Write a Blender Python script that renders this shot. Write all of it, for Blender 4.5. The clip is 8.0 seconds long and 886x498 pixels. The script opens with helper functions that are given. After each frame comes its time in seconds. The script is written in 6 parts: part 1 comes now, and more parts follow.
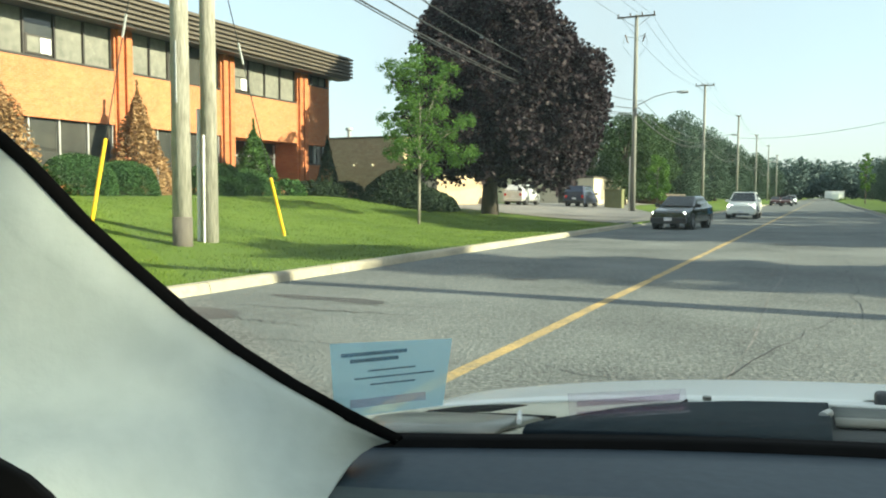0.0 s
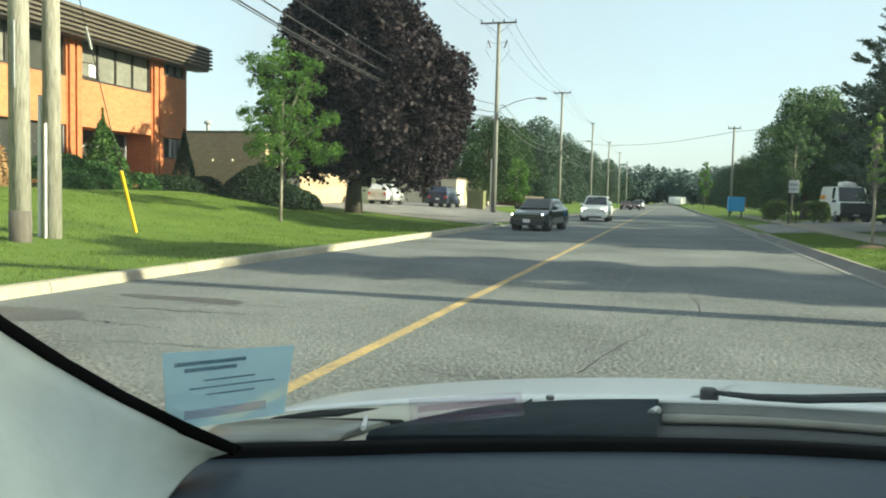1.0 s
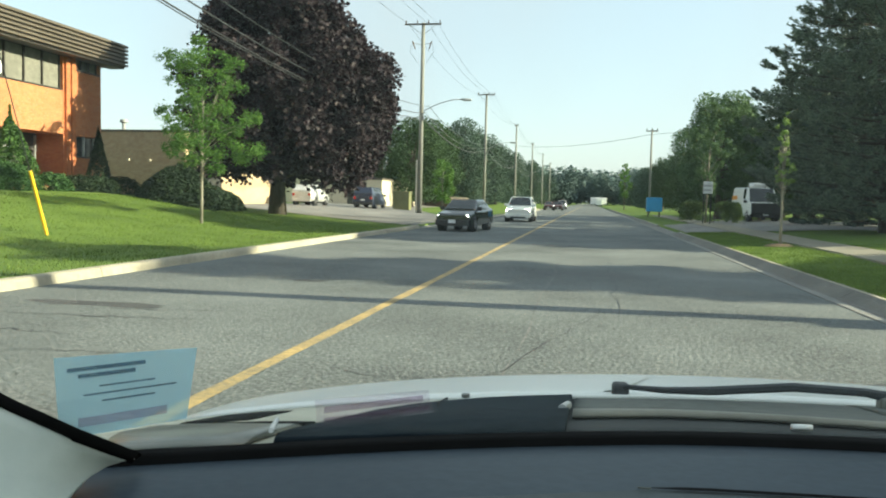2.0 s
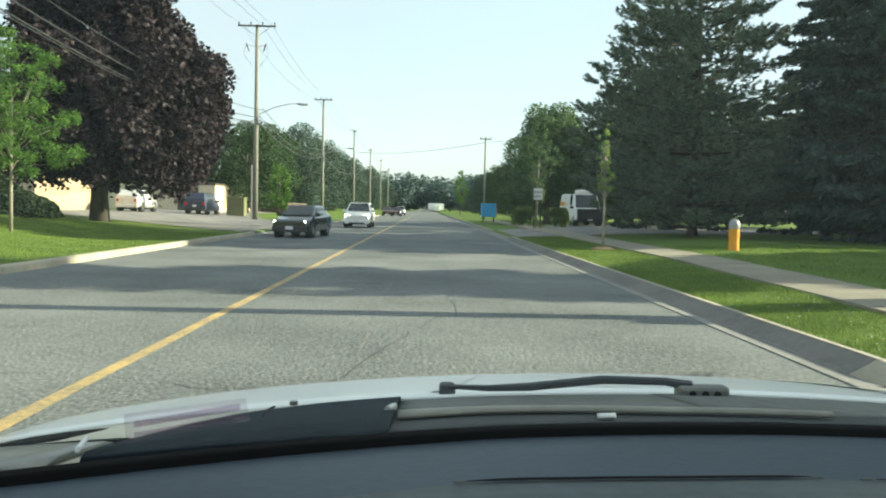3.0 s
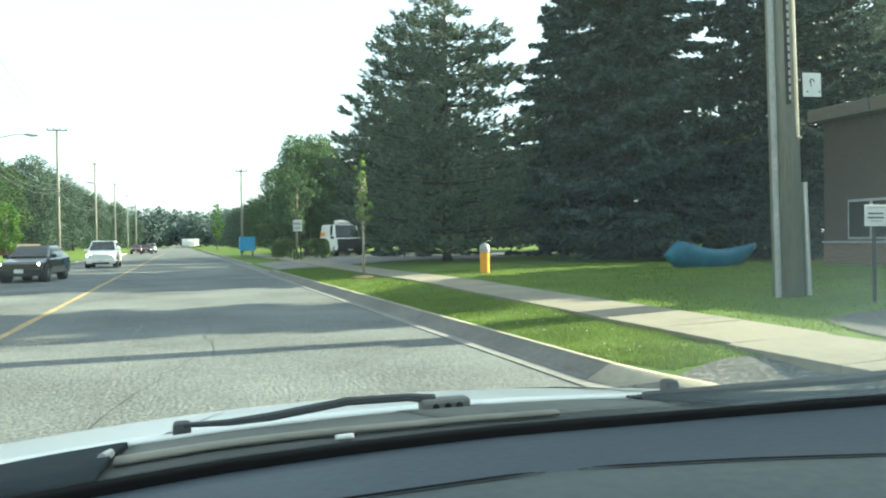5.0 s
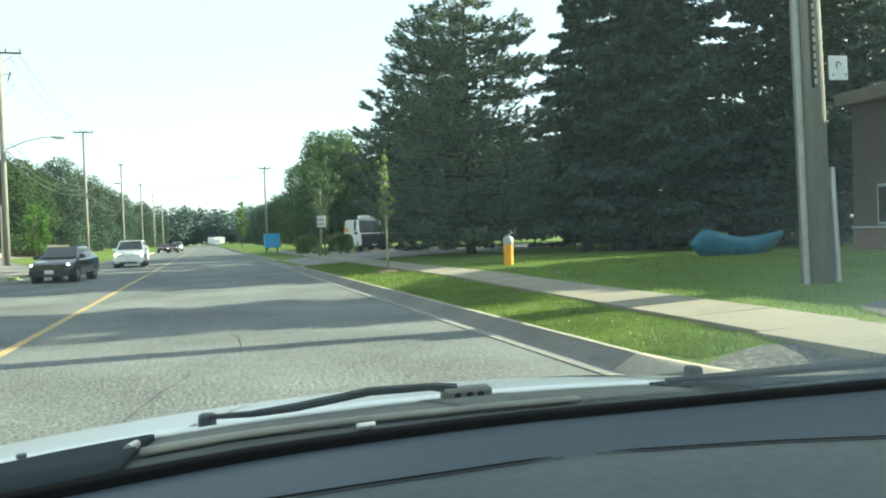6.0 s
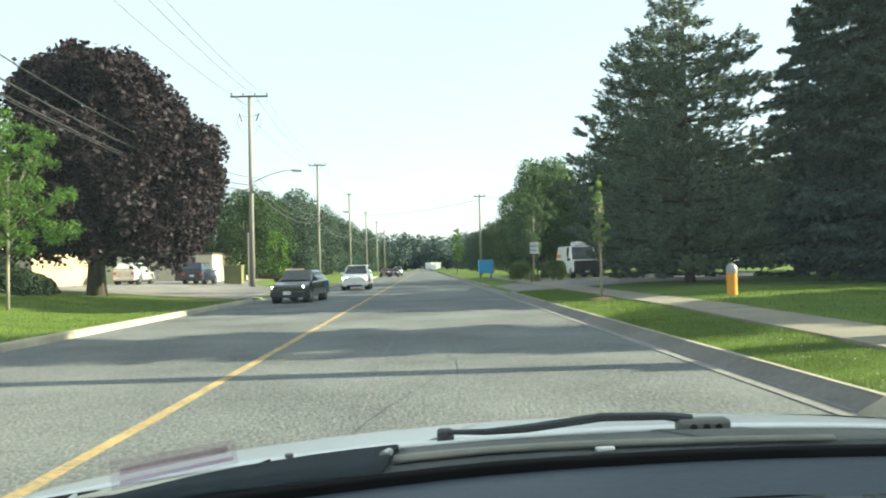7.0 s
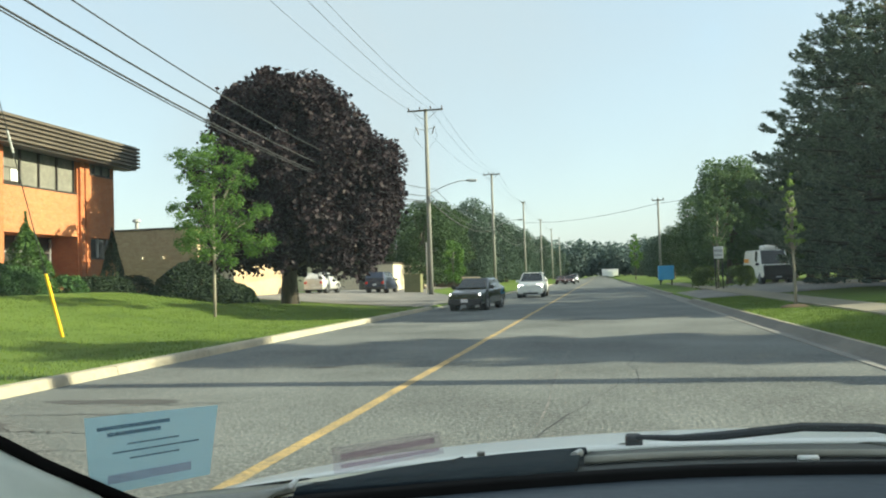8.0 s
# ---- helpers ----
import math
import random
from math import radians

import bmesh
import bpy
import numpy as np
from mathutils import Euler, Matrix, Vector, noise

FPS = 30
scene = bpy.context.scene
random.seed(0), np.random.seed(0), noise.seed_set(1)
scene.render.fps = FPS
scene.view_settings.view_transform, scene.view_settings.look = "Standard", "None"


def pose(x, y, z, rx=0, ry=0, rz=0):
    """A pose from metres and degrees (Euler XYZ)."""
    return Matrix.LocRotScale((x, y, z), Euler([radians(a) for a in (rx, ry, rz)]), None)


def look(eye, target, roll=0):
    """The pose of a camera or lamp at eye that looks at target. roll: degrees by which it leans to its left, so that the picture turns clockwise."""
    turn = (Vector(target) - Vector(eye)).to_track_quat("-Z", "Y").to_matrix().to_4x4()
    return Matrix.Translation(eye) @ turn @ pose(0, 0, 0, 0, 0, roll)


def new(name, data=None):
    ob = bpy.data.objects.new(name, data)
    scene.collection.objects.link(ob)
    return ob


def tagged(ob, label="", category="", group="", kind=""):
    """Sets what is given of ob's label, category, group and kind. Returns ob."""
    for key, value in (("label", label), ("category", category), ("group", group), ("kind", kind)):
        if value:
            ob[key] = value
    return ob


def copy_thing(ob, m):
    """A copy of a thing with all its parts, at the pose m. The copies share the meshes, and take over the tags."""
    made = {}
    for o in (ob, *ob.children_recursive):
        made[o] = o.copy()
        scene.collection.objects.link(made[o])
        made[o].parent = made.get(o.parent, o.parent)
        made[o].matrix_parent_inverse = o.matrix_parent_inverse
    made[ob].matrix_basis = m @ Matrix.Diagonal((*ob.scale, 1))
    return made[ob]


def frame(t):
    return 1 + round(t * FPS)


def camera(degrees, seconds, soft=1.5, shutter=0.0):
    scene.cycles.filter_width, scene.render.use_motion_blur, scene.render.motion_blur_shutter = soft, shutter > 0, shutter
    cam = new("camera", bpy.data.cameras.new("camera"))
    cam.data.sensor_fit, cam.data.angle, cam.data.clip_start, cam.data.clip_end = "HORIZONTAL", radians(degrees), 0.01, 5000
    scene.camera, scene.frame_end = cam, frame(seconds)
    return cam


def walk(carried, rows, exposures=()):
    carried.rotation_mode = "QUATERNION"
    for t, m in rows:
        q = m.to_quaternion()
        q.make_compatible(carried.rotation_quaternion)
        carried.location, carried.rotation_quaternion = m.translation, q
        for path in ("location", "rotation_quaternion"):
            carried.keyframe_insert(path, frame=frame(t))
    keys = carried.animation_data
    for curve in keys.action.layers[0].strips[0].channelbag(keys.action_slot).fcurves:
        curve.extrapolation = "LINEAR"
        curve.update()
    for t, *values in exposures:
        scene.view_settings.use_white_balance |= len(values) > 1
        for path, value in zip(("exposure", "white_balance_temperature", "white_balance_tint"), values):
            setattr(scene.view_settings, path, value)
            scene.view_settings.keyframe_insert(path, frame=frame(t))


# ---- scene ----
cam = camera(58.77, 8.0, soft=2.0)
PATH = [
    (0, pose(-0.030, 0.635, 1.372, 86.08, -0.26, 25.74)),
    (0.5, pose(-0.022, 0.638, 1.375, 86.02, -0.72, 21.27)),
    (1, pose(-0.015, 0.644, 1.378, 86.16, -1.46, 15.91)),
    (1.2, pose(-0.011, 0.646, 1.377, 86.26, -1.50, 14.92)),
    (2.3, pose(0.004, 0.650, 1.376, 86.28, -1.34, 8.18)),
    (2.5, pose(0.007, 0.650, 1.376, 86.28, -1.31, 6.25)),
    (3, pose(0.019, 0.642, 1.376, 87.07, -1.38, -1.16)),
    (3.5, pose(0.030, 0.665, 1.362, 87.57, -1.08, -10.01)),
    (4, pose(0.048, 0.676, 1.354, 86.53, -0.66, -18.94)),
    (4.2, pose(0.049, 0.678, 1.357, 87.14, 0.33, -20.16)),
    (4.5, pose(0.053, 0.666, 1.362, 88.16, 0.08, -22.29)),
    (4.7, pose(0.058, 0.670, 1.361, 89.04, 0.33, -20.73)),
    (5.8, pose(0.064, 0.662, 1.354, 89.60, 1.48, -16.51)),
    (6, pose(0.067, 0.665, 1.353, 88.98, 1.87, -16.71)),
    (6.5, pose(0.062, 0.665, 1.356, 89.73, 2.19, -14.31)),
    (6.8, pose(0.045, 0.652, 1.354, 90.70, 1.70, -7.20)),
    (7, pose(0.031, 0.641, 1.353, 91.34, 1.33, -1.35)),
    (7.2, pose(0.022, 0.628, 1.353, 91.04, 1.68, 2.90)),
    (7.5, pose(0.013, 0.614, 1.353, 91.38, 2.00, 9.23)),
    (8, pose(0.018, 0.608, 1.350, 92.25, 1.89, 11.36)),
]
EXPOSURES = [(0.0, 1.45, 6450, -6), (1.0, 1.38, 6450, -6), (2.5, 1.43, 6500, -4), (3.5, 1.64, 6450, -5), (4.0, 1.79, 6250, -9), (4.5, 2.09, 6250, -9),
             (6.0, 1.88, 6250, -9), (6.5, 1.8, 6350, -7), (7.0, 1.74, 6500, -3), (7.5, 1.48, 6500, -3), (8.0, 1.30, 6500, -3)]
walk(cam, PATH, EXPOSURES)

# ---- daylight: a low sun across the road, clear pale sky ----
SUN_EL, SUN_AZ = radians(23.0), radians(88.5)      # azimuth clockwise from the road's direction
world = bpy.data.worlds.new("sky")
scene.world = world
world.use_nodes = True
wn = world.node_tree.nodes
sky = wn.new("ShaderNodeTexSky")
sky.sky_type = "NISHITA"
sky.sun_disc = False
sky.sun_elevation, sky.sun_rotation = SUN_EL, SUN_AZ
sky.air_density, sky.dust_density, sky.ozone_density = 1.0, 1.3, 0.6
wn["Background"].inputs["Strength"].default_value = 0.142
haze = wn.new("ShaderNodeMix")                      # thin high cloud evens out the blue
haze.data_type = "RGBA"
haze.inputs[7].default_value = (2.07, 2.22, 2.43, 1)
way, cloud, veil_ = wn.new("ShaderNodeTexCoord"), wn.new("ShaderNodeTexNoise"), wn.new("ShaderNodeMapRange")
cloud.inputs["Scale"].default_value, cloud.inputs["Detail"].default_value, cloud.inputs["Distortion"].default_value = 2.6, 4, 0.6
world.node_tree.links.new(way.outputs["Generated"], cloud.inputs["Vector"])
world.node_tree.links.new(cloud.outputs["Fac"], veil_.inputs["Value"])
veil_.inputs["From Min"].default_value, veil_.inputs["From Max"].default_value = 0.3, 0.7
veil_.inputs["To Min"].default_value, veil_.inputs["To Max"].default_value = 0.60, 0.92
world.node_tree.links.new(veil_.outputs[0], haze.inputs[0])
world.node_tree.links.new(sky.outputs[0], haze.inputs[6])
world.node_tree.links.new(haze.outputs[2], wn["Background"].inputs["Color"])
sun_way = Vector((math.sin(SUN_AZ) * math.cos(SUN_EL), math.cos(SUN_AZ) * math.cos(SUN_EL), math.sin(SUN_EL)))
sun = new("sun", bpy.data.lights.new("sun", "SUN"))
sun.data.energy, sun.data.angle, sun.data.color = 4.9, radians(0.6), (1.0, 0.88, 0.68)
sun.matrix_world = look(sun_way * 300, (0, 0, 0))

# ---- materials ----
def shade(name, dark, light, rough=0.8, grain=8.0, stain=0.6, bump=0.0, metal=0.0, spec=0.5, rnd=0.0, coat=0.0, thin=0.0, stretch=(1, 1, 1), speck=0.0):
    """A procedural surface: two colours mixed by fine grain and broad stains, in world metres. rnd: tone by object; thin: light let through."""
    m = bpy.data.materials.new(name)
    m.use_nodes = True
    t = m.node_tree
    n, l = t.nodes, t.links
    p = n["Principled BSDF"]
    geo = n.new("ShaderNodeNewGeometry")
    mp = n.new("ShaderNodeMapping")
    mp.inputs["Scale"].default_value = stretch
    l.new(geo.outputs["Position"], mp.inputs["Vector"])
    fine, broad = n.new("ShaderNodeTexNoise"), n.new("ShaderNodeTexNoise")
    fine.inputs["Scale"].default_value, fine.inputs["Detail"].default_value = grain, 6
    broad.inputs["Scale"].default_value, broad.inputs["Detail"].default_value = stain, 4
    for k in (fine, broad):
        l.new(mp.outputs[0], k.inputs["Vector"])
    add = n.new("ShaderNodeMath")
    add.operation = "ADD"
    l.new(fine.outputs["Fac"], add.inputs[0])
    l.new(broad.outputs["Fac"], add.inputs[1])
    last = add
    if rnd:
        info = n.new("ShaderNodeObjectInfo")
        mul = n.new("ShaderNodeMath")
        mul.operation = "MULTIPLY_ADD"
        mul.inputs[1].default_value = rnd
        l.new(info.outputs["Random"], mul.inputs[0])
        l.new(add.outputs[0], mul.inputs[2])
        last = mul
    ramp = n.new("ShaderNodeMapRange")
    ramp.inputs["From Min"].default_value, ramp.inputs["From Max"].default_value = 0.7, 1.3 + rnd
    l.new(last.outputs[0], ramp.inputs["Value"])
    mix = n.new("ShaderNodeMix")
    mix.data_type = "RGBA"
    mix.inputs[6].default_value, mix.inputs[7].default_value = (*dark, 1), (*light, 1)
    l.new(ramp.outputs[0], mix.inputs[0])
    l.new(mix.outputs[2], p.inputs["Base Color"])
    if speck:
        vo, gt, m2 = n.new("ShaderNodeTexVoronoi"), n.new("ShaderNodeMapRange"), n.new("ShaderNodeMix")
        vo.inputs["Scale"].default_value = speck
        gt.inputs["From Min"].default_value, gt.inputs["From Max"].default_value = 0.6, 1.0
        gt.inputs["To Max"].default_value = 0.45
        m2.data_type = "RGBA"
        m2.inputs[7].default_value = (0.27, 0.28, 0.265, 1)
        l.new(geo.outputs["Position"], vo.inputs["Vector"])
        sp = n.new("ShaderNodeSeparateColor")
        l.new(vo.outputs["Color"], sp.inputs[0])
        l.new(sp.outputs[0], gt.inputs["Value"])
        l.new(gt.outputs[0], m2.inputs[0])
        l.new(mix.outputs[2], m2.inputs[6])
        l.new(m2.outputs[2], p.inputs["Base Color"])
    p.inputs["Roughness"].default_value, p.inputs["Metallic"].default_value = rough, metal
    p.inputs["Specular IOR Level"].default_value, p.inputs["Coat Weight"].default_value = spec, coat
    if bump:
        b = n.new("ShaderNodeBump")
        b.inputs["Strength"].default_value, b.inputs["Distance"].default_value = min(1, bump), 0.02
        l.new(fine.outputs["Fac"], b.inputs["Height"])
        l.new(b.outputs[0], p.inputs["Normal"])
    if thin:
        tr = n.new("ShaderNodeBsdfTranslucent")
        ms = n.new("ShaderNodeMixShader")
        ms.inputs[0].default_value = thin
        l.new(mix.outputs[2], tr.inputs["Color"])
        l.new(p.outputs[0], ms.inputs[1])
        l.new(tr.outputs[0], ms.inputs[2])
        l.new(ms.outputs[0], n["Material Output"].inputs["Surface"])
    return m


def leafy(name, dark, light, thin=0.25, rough=0.6, clump=0.9):
    """Foliage: tone varies leaf by leaf and tree by tree, some light passes through."""
    m = bpy.data.materials.new(name)
    m.use_nodes = True
    n, l = m.node_tree.nodes, m.node_tree.links
    p = n["Principled BSDF"]
    geo, info, tex = n.new("ShaderNodeNewGeometry"), n.new("ShaderNodeObjectInfo"), n.new("ShaderNodeTexNoise")
    tex.inputs["Scale"].default_value = clump
    l.new(geo.outputs["Position"], tex.inputs["Vector"])
    a, b = n.new("ShaderNodeMath"), n.new("ShaderNodeMath")
    a.operation = b.operation = "MULTIPLY_ADD"
    a.inputs[1].default_value, b.inputs[1].default_value = 0.55, 0.25
    l.new(geo.outputs["Random Per Island"], a.inputs[0])
    l.new(tex.outputs["Fac"], a.inputs[2])
    l.new(info.outputs["Random"], b.inputs[0])
    l.new(a.outputs[0], b.inputs[2])
    ramp = n.new("ShaderNodeMapRange")
    ramp.inputs["From Min"].default_value, ramp.inputs["From Max"].default_value = 0.35, 1.3
    l.new(b.outputs[0], ramp.inputs["Value"])
    mix = n.new("ShaderNodeMix")
    mix.data_type = "RGBA"
    mix.inputs[6].default_value, mix.inputs[7].default_value = (*dark, 1), (*light, 1)
    l.new(ramp.outputs[0], mix.inputs[0])
    l.new(mix.outputs[2], p.inputs["Base Color"])
    p.inputs["Roughness"].default_value, p.inputs["Specular IOR Level"].default_value = rough, 0.16
    tr, ms = n.new("ShaderNodeBsdfTranslucent"), n.new("ShaderNodeMixShader")
    ms.inputs[0].default_value = thin
    l.new(mix.outputs[2], tr.inputs["Color"])
    l.new(p.outputs[0], ms.inputs[1])
    l.new(tr.outputs[0], ms.inputs[2])
    l.new(ms.outputs[0], n["Material Output"].inputs["Surface"])
    return m


def brickwork(name, dark, light, joint, size=(0.21, 0.075)):
    """Brick seen from afar: courses in world metres, tone brick by brick."""
    m = shade(name, dark, light, 0.85, 6, 0.35, 0.2)
    n, l = m.node_tree.nodes, m.node_tree.links
    p = n["Principled BSDF"]
    geo, sep, cmb = n.new("ShaderNodeNewGeometry"), n.new("ShaderNodeSeparateXYZ"), n.new("ShaderNodeCombineXYZ")
    add = n.new("ShaderNodeMath")
    l.new(geo.outputs["Position"], sep.inputs[0])
    l.new(sep.outputs[0], add.inputs[0])
    l.new(sep.outputs[1], add.inputs[1])
    l.new(add.outputs[0], cmb.inputs[0])
    l.new(sep.outputs[2], cmb.inputs[1])
    br = n.new("ShaderNodeTexBrick")
    br.inputs["Scale"].default_value = 1.0
    br.inputs["Brick Width"].default_value, br.inputs["Row Height"].default_value = size
    br.inputs["Mortar Size"].default_value = 0.007
    br.inputs["Mortar"].default_value = (*joint, 1)
    l.new(cmb.outputs[0], br.inputs["Vector"])
    old = p.inputs["Base Color"].links[0].from_socket
    l.new(old, br.inputs["Color1"])
    mul = n.new("ShaderNodeMix")
    mul.data_type, mul.blend_type = "RGBA", "MULTIPLY"
    mul.inputs[0].default_value, mul.inputs[7].default_value = 1.0, (0.8, 0.72, 0.7, 1)
    l.new(old, mul.inputs[6])
    l.new(mul.outputs[2], br.inputs["Color2"])
    l.new(br.outputs["Color"], p.inputs["Base Color"])
    return m


def clear(name, tint=(1, 1, 1), gloss=1.0, veil=0.0, veil_colour=(0.5, 0.7, 0.8), dusty=()):
    """Thin glass or film: see-through, with a Fresnel sheen; veil: how much of its own colour covers the view; dusty:
    bands where dust and painted glare thicken it.
    """
    m = bpy.data.materials.new(name)
    m.use_nodes = True
    n, l = m.node_tree.nodes, m.node_tree.links
    tr, gl, fr, ms = n.new("ShaderNodeBsdfTransparent"), n.new("ShaderNodeBsdfGlossy"), n.new("ShaderNodeFresnel"), n.new("ShaderNodeMixShader")
    tr.inputs[0].default_value = (*tint, 1)
    gl.inputs["Roughness"].default_value = 0.02
    fr.inputs[0].default_value = 1.0 + 0.45 * gloss
    l.new(fr.outputs[0], ms.inputs[0])
    l.new(tr.outputs[0], ms.inputs[1])
    l.new(gl.outputs[0], ms.inputs[2])
    end = ms
    if veil:
        df, tl, m2, m3 = n.new("ShaderNodeBsdfDiffuse"), n.new("ShaderNodeBsdfTranslucent"), n.new("ShaderNodeMixShader"), n.new("ShaderNodeMixShader")
        df.inputs[0].default_value = tl.inputs[0].default_value = (*veil_colour, 1)
        m3.inputs[0].default_value = 0.6
        l.new(df.outputs[0], m3.inputs[1])
        l.new(tl.outputs[0], m3.inputs[2])
        m2.inputs[0].default_value = veil
        last = None
        for x0, x1, more in dusty:                   # extra veil: unswept dust at left, glare put into the film at right
            geo, sep, rng, add = n.new("ShaderNodeNewGeometry"), n.new("ShaderNodeSeparateXYZ"), n.new("ShaderNodeMapRange"), n.new("ShaderNodeMath")
            rng.interpolation_type = "SMOOTHSTEP"
            l.new(geo.outputs["Position"], sep.inputs[0])
            l.new(sep.outputs[0], rng.inputs["Value"])
            rng.inputs["From Min"].default_value, rng.inputs["From Max"].default_value, rng.inputs["To Max"].default_value = x0, x1, more
            add.inputs[1].default_value = veil
            l.new(rng.outputs[0], add.inputs[0])
            if last:
                l.new(last.outputs[0], add.inputs[1])
            last = add
        if last:
            l.new(last.outputs[0], m2.inputs[0])
        l.new(ms.outputs[0], m2.inputs[1])
        l.new(m3.outputs[0], m2.inputs[2])
        end = m2
    l.new(end.outputs[0], n["Material Output"].inputs["Surface"])
    return m


def lit(name, colour, strength):
    m = bpy.data.materials.new(name)
    m.use_nodes = True
    p = m.node_tree.nodes["Principled BSDF"]
    p.inputs["Base Color"].default_value = (*colour, 1)
    p.inputs["Emission Color"].default_value, p.inputs["Emission Strength"].default_value = (*colour, 1), strength
    return m


M_ASPHALT = shade("asphalt", (0.036, 0.041, 0.041), (0.168, 0.183, 0.177), 0.9, 24, 0.35, 1.0, speck=38)
M_ASPHALT2 = shade("drive_asphalt", (0.12, 0.115, 0.11), (0.24, 0.23, 0.21), 0.9, 20, 0.5, 0.6)
M_ASPHALT3 = shade("worn_asphalt", (0.032, 0.032, 0.030), (0.078, 0.076, 0.070), 0.95, 18, 0.7, 0.9, speck=30)
M_SEAM = shade("paving_seam", (0.07, 0.07, 0.067), (0.21, 0.205, 0.195), 0.9, 6, 0.5, 0.5)
M_PATCH = shade("asphalt_patch", (0.035, 0.036, 0.038), (0.085, 0.085, 0.083), 0.9, 30, 0.8, 0.7)
M_CRACK = shade("crack_tar", (0.015, 0.015, 0.015), (0.035, 0.035, 0.035), 0.7, 20, 2)
M_YELLOW = shade("yellow_paint", (0.19, 0.16, 0.095), (0.52, 0.36, 0.13), 0.75, 16, 1.7, 0.4)
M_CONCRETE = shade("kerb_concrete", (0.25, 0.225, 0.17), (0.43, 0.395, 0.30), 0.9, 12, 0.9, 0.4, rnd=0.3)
# right kerb: the shade on its face is put into this darker grey
M_KERBSHADED = shade("shaded_kerb_concrete", (0.10, 0.096, 0.085), (0.19, 0.18, 0.155), 0.9, 12, 0.9, 0.4, rnd=0.2)
M_GUTTER = shade("gutter_concrete", (0.14, 0.14, 0.13), (0.26, 0.25, 0.23), 0.9, 12, 0.9, 0.4, rnd=0.2)
M_WALK = shade("sidewalk_concrete", (0.17, 0.155, 0.115), (0.27, 0.245, 0.185), 0.9, 10, 0.8, 0.3, rnd=0.25)
M_LAWN = shade("lawn", (0.055, 0.095, 0.018), (0.145, 0.21, 0.036), 0.9, 14, 0.25, 1.0, spec=0.15)
M_BLADE = leafy("grass_blades", (0.06, 0.105, 0.02), (0.195, 0.28, 0.05), 0.3)
M_CLOVER = shade("clover_heads", (0.5, 0.5, 0.42), (0.75, 0.75, 0.68), 0.9, 30, 2)
M_MULCH = shade("mulch", (0.07, 0.045, 0.025), (0.16, 0.11, 0.06), 0.95, 20, 2, 1.0)
M_BRICK = brickwork("orange_brick", (0.40, 0.125, 0.04), (0.57, 0.22, 0.075), (0.42, 0.26, 0.16))
M_PIER = brickwork("red_brick", (0.42, 0.12, 0.038), (0.55, 0.19, 0.065), (0.42, 0.2, 0.1))
M_TAN = brickwork("tan_brick", (0.50, 0.38, 0.23), (0.60, 0.46, 0.29), (0.42, 0.34, 0.22))
M_REDB = brickwork("dull_red_brick", (0.10, 0.065, 0.05), (0.14, 0.085, 0.065), (0.28, 0.2, 0.15))
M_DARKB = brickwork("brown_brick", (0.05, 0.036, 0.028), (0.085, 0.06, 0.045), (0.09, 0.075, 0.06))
M_FASCIA = shade("brown_metal_fascia", (0.075, 0.062, 0.045), (0.12, 0.10, 0.075), 0.55, 8, 0.6)
M_CREAM = shade("cream_render", (0.55, 0.48, 0.35), (0.68, 0.6, 0.45), 0.9, 9, 0.4)
M_FRAME = shade("bronze_frame", (0.05, 0.045, 0.04), (0.09, 0.08, 0.07), 0.45, 20, 2, metal=0.5)
M_ALU = shade("aluminium", (0.5, 0.5, 0.48), (0.66, 0.66, 0.64), 0.4, 20, 2, metal=0.6)
M_PANE = shade("window_glass", (0.035, 0.038, 0.036), (0.075, 0.075, 0.066), 0.08, 1.5, 0.4, spec=0.8)
M_DARKPANE = shade("dim_window_glass", (0.012, 0.013, 0.013), (0.03, 0.03, 0.028), 0.3, 1.5, 0.4, spec=0.12)
M_BLIND = shade("drawn_blind", (0.13, 0.13, 0.11), (0.24, 0.235, 0.195), 0.35, 4, 0.8, spec=0.4)
M_WHITEPAINT = shade("white_paint", (0.72, 0.72, 0.70), (0.82, 0.82, 0.80), 0.5, 6, 1)
M_GRAVEL = shade("roof_gravel", (0.2, 0.19, 0.17), (0.32, 0.3, 0.27), 0.95, 15, 1, 0.6)
M_POLE = shade("weathered_pole_wood", (0.19, 0.18, 0.145), (0.46, 0.44, 0.37), 0.95, 6, 1.6, 1.0, stretch=(7, 7, 0.7))
M_POLE2 = shade("grey_pole_wood", (0.16, 0.162, 0.145), (0.27, 0.27, 0.24), 0.9, 7, 0.8, 0.8, stretch=(9, 9, 0.5))
M_TAR = shade("creosote_butt", (0.07, 0.06, 0.05), (0.16, 0.14, 0.115), 0.9, 7, 1, 0.6, stretch=(9, 9, 0.6))
M_WIRE = shade("cable", (0.015, 0.015, 0.016), (0.03, 0.03, 0.03), 0.6, 5, 1)
M_GALV = shade("galvanised_steel", (0.27, 0.28, 0.275), (0.40, 0.41, 0.40), 0.65, 14, 2, metal=0.1)
M_GUARD = shade("yellow_plastic", (0.72, 0.42, 0.02), (0.86, 0.56, 0.03), 0.45, 9, 1.2)
M_INSUL = shade("brown_porcelain", (0.06, 0.035, 0.025), (0.1, 0.06, 0.045), 0.25, 9, 1)
M_BARK = shade("bark", (0.045, 0.038, 0.03), (0.12, 0.10, 0.08), 0.95, 10, 1.2, 1.0, stretch=(3, 3, 0.6))
M_DARKBARK = shade("dark_pine_bark", (0.03, 0.027, 0.022), (0.075, 0.064, 0.05), 0.95, 10, 1.2, 1.0, stretch=(3, 3, 0.6))
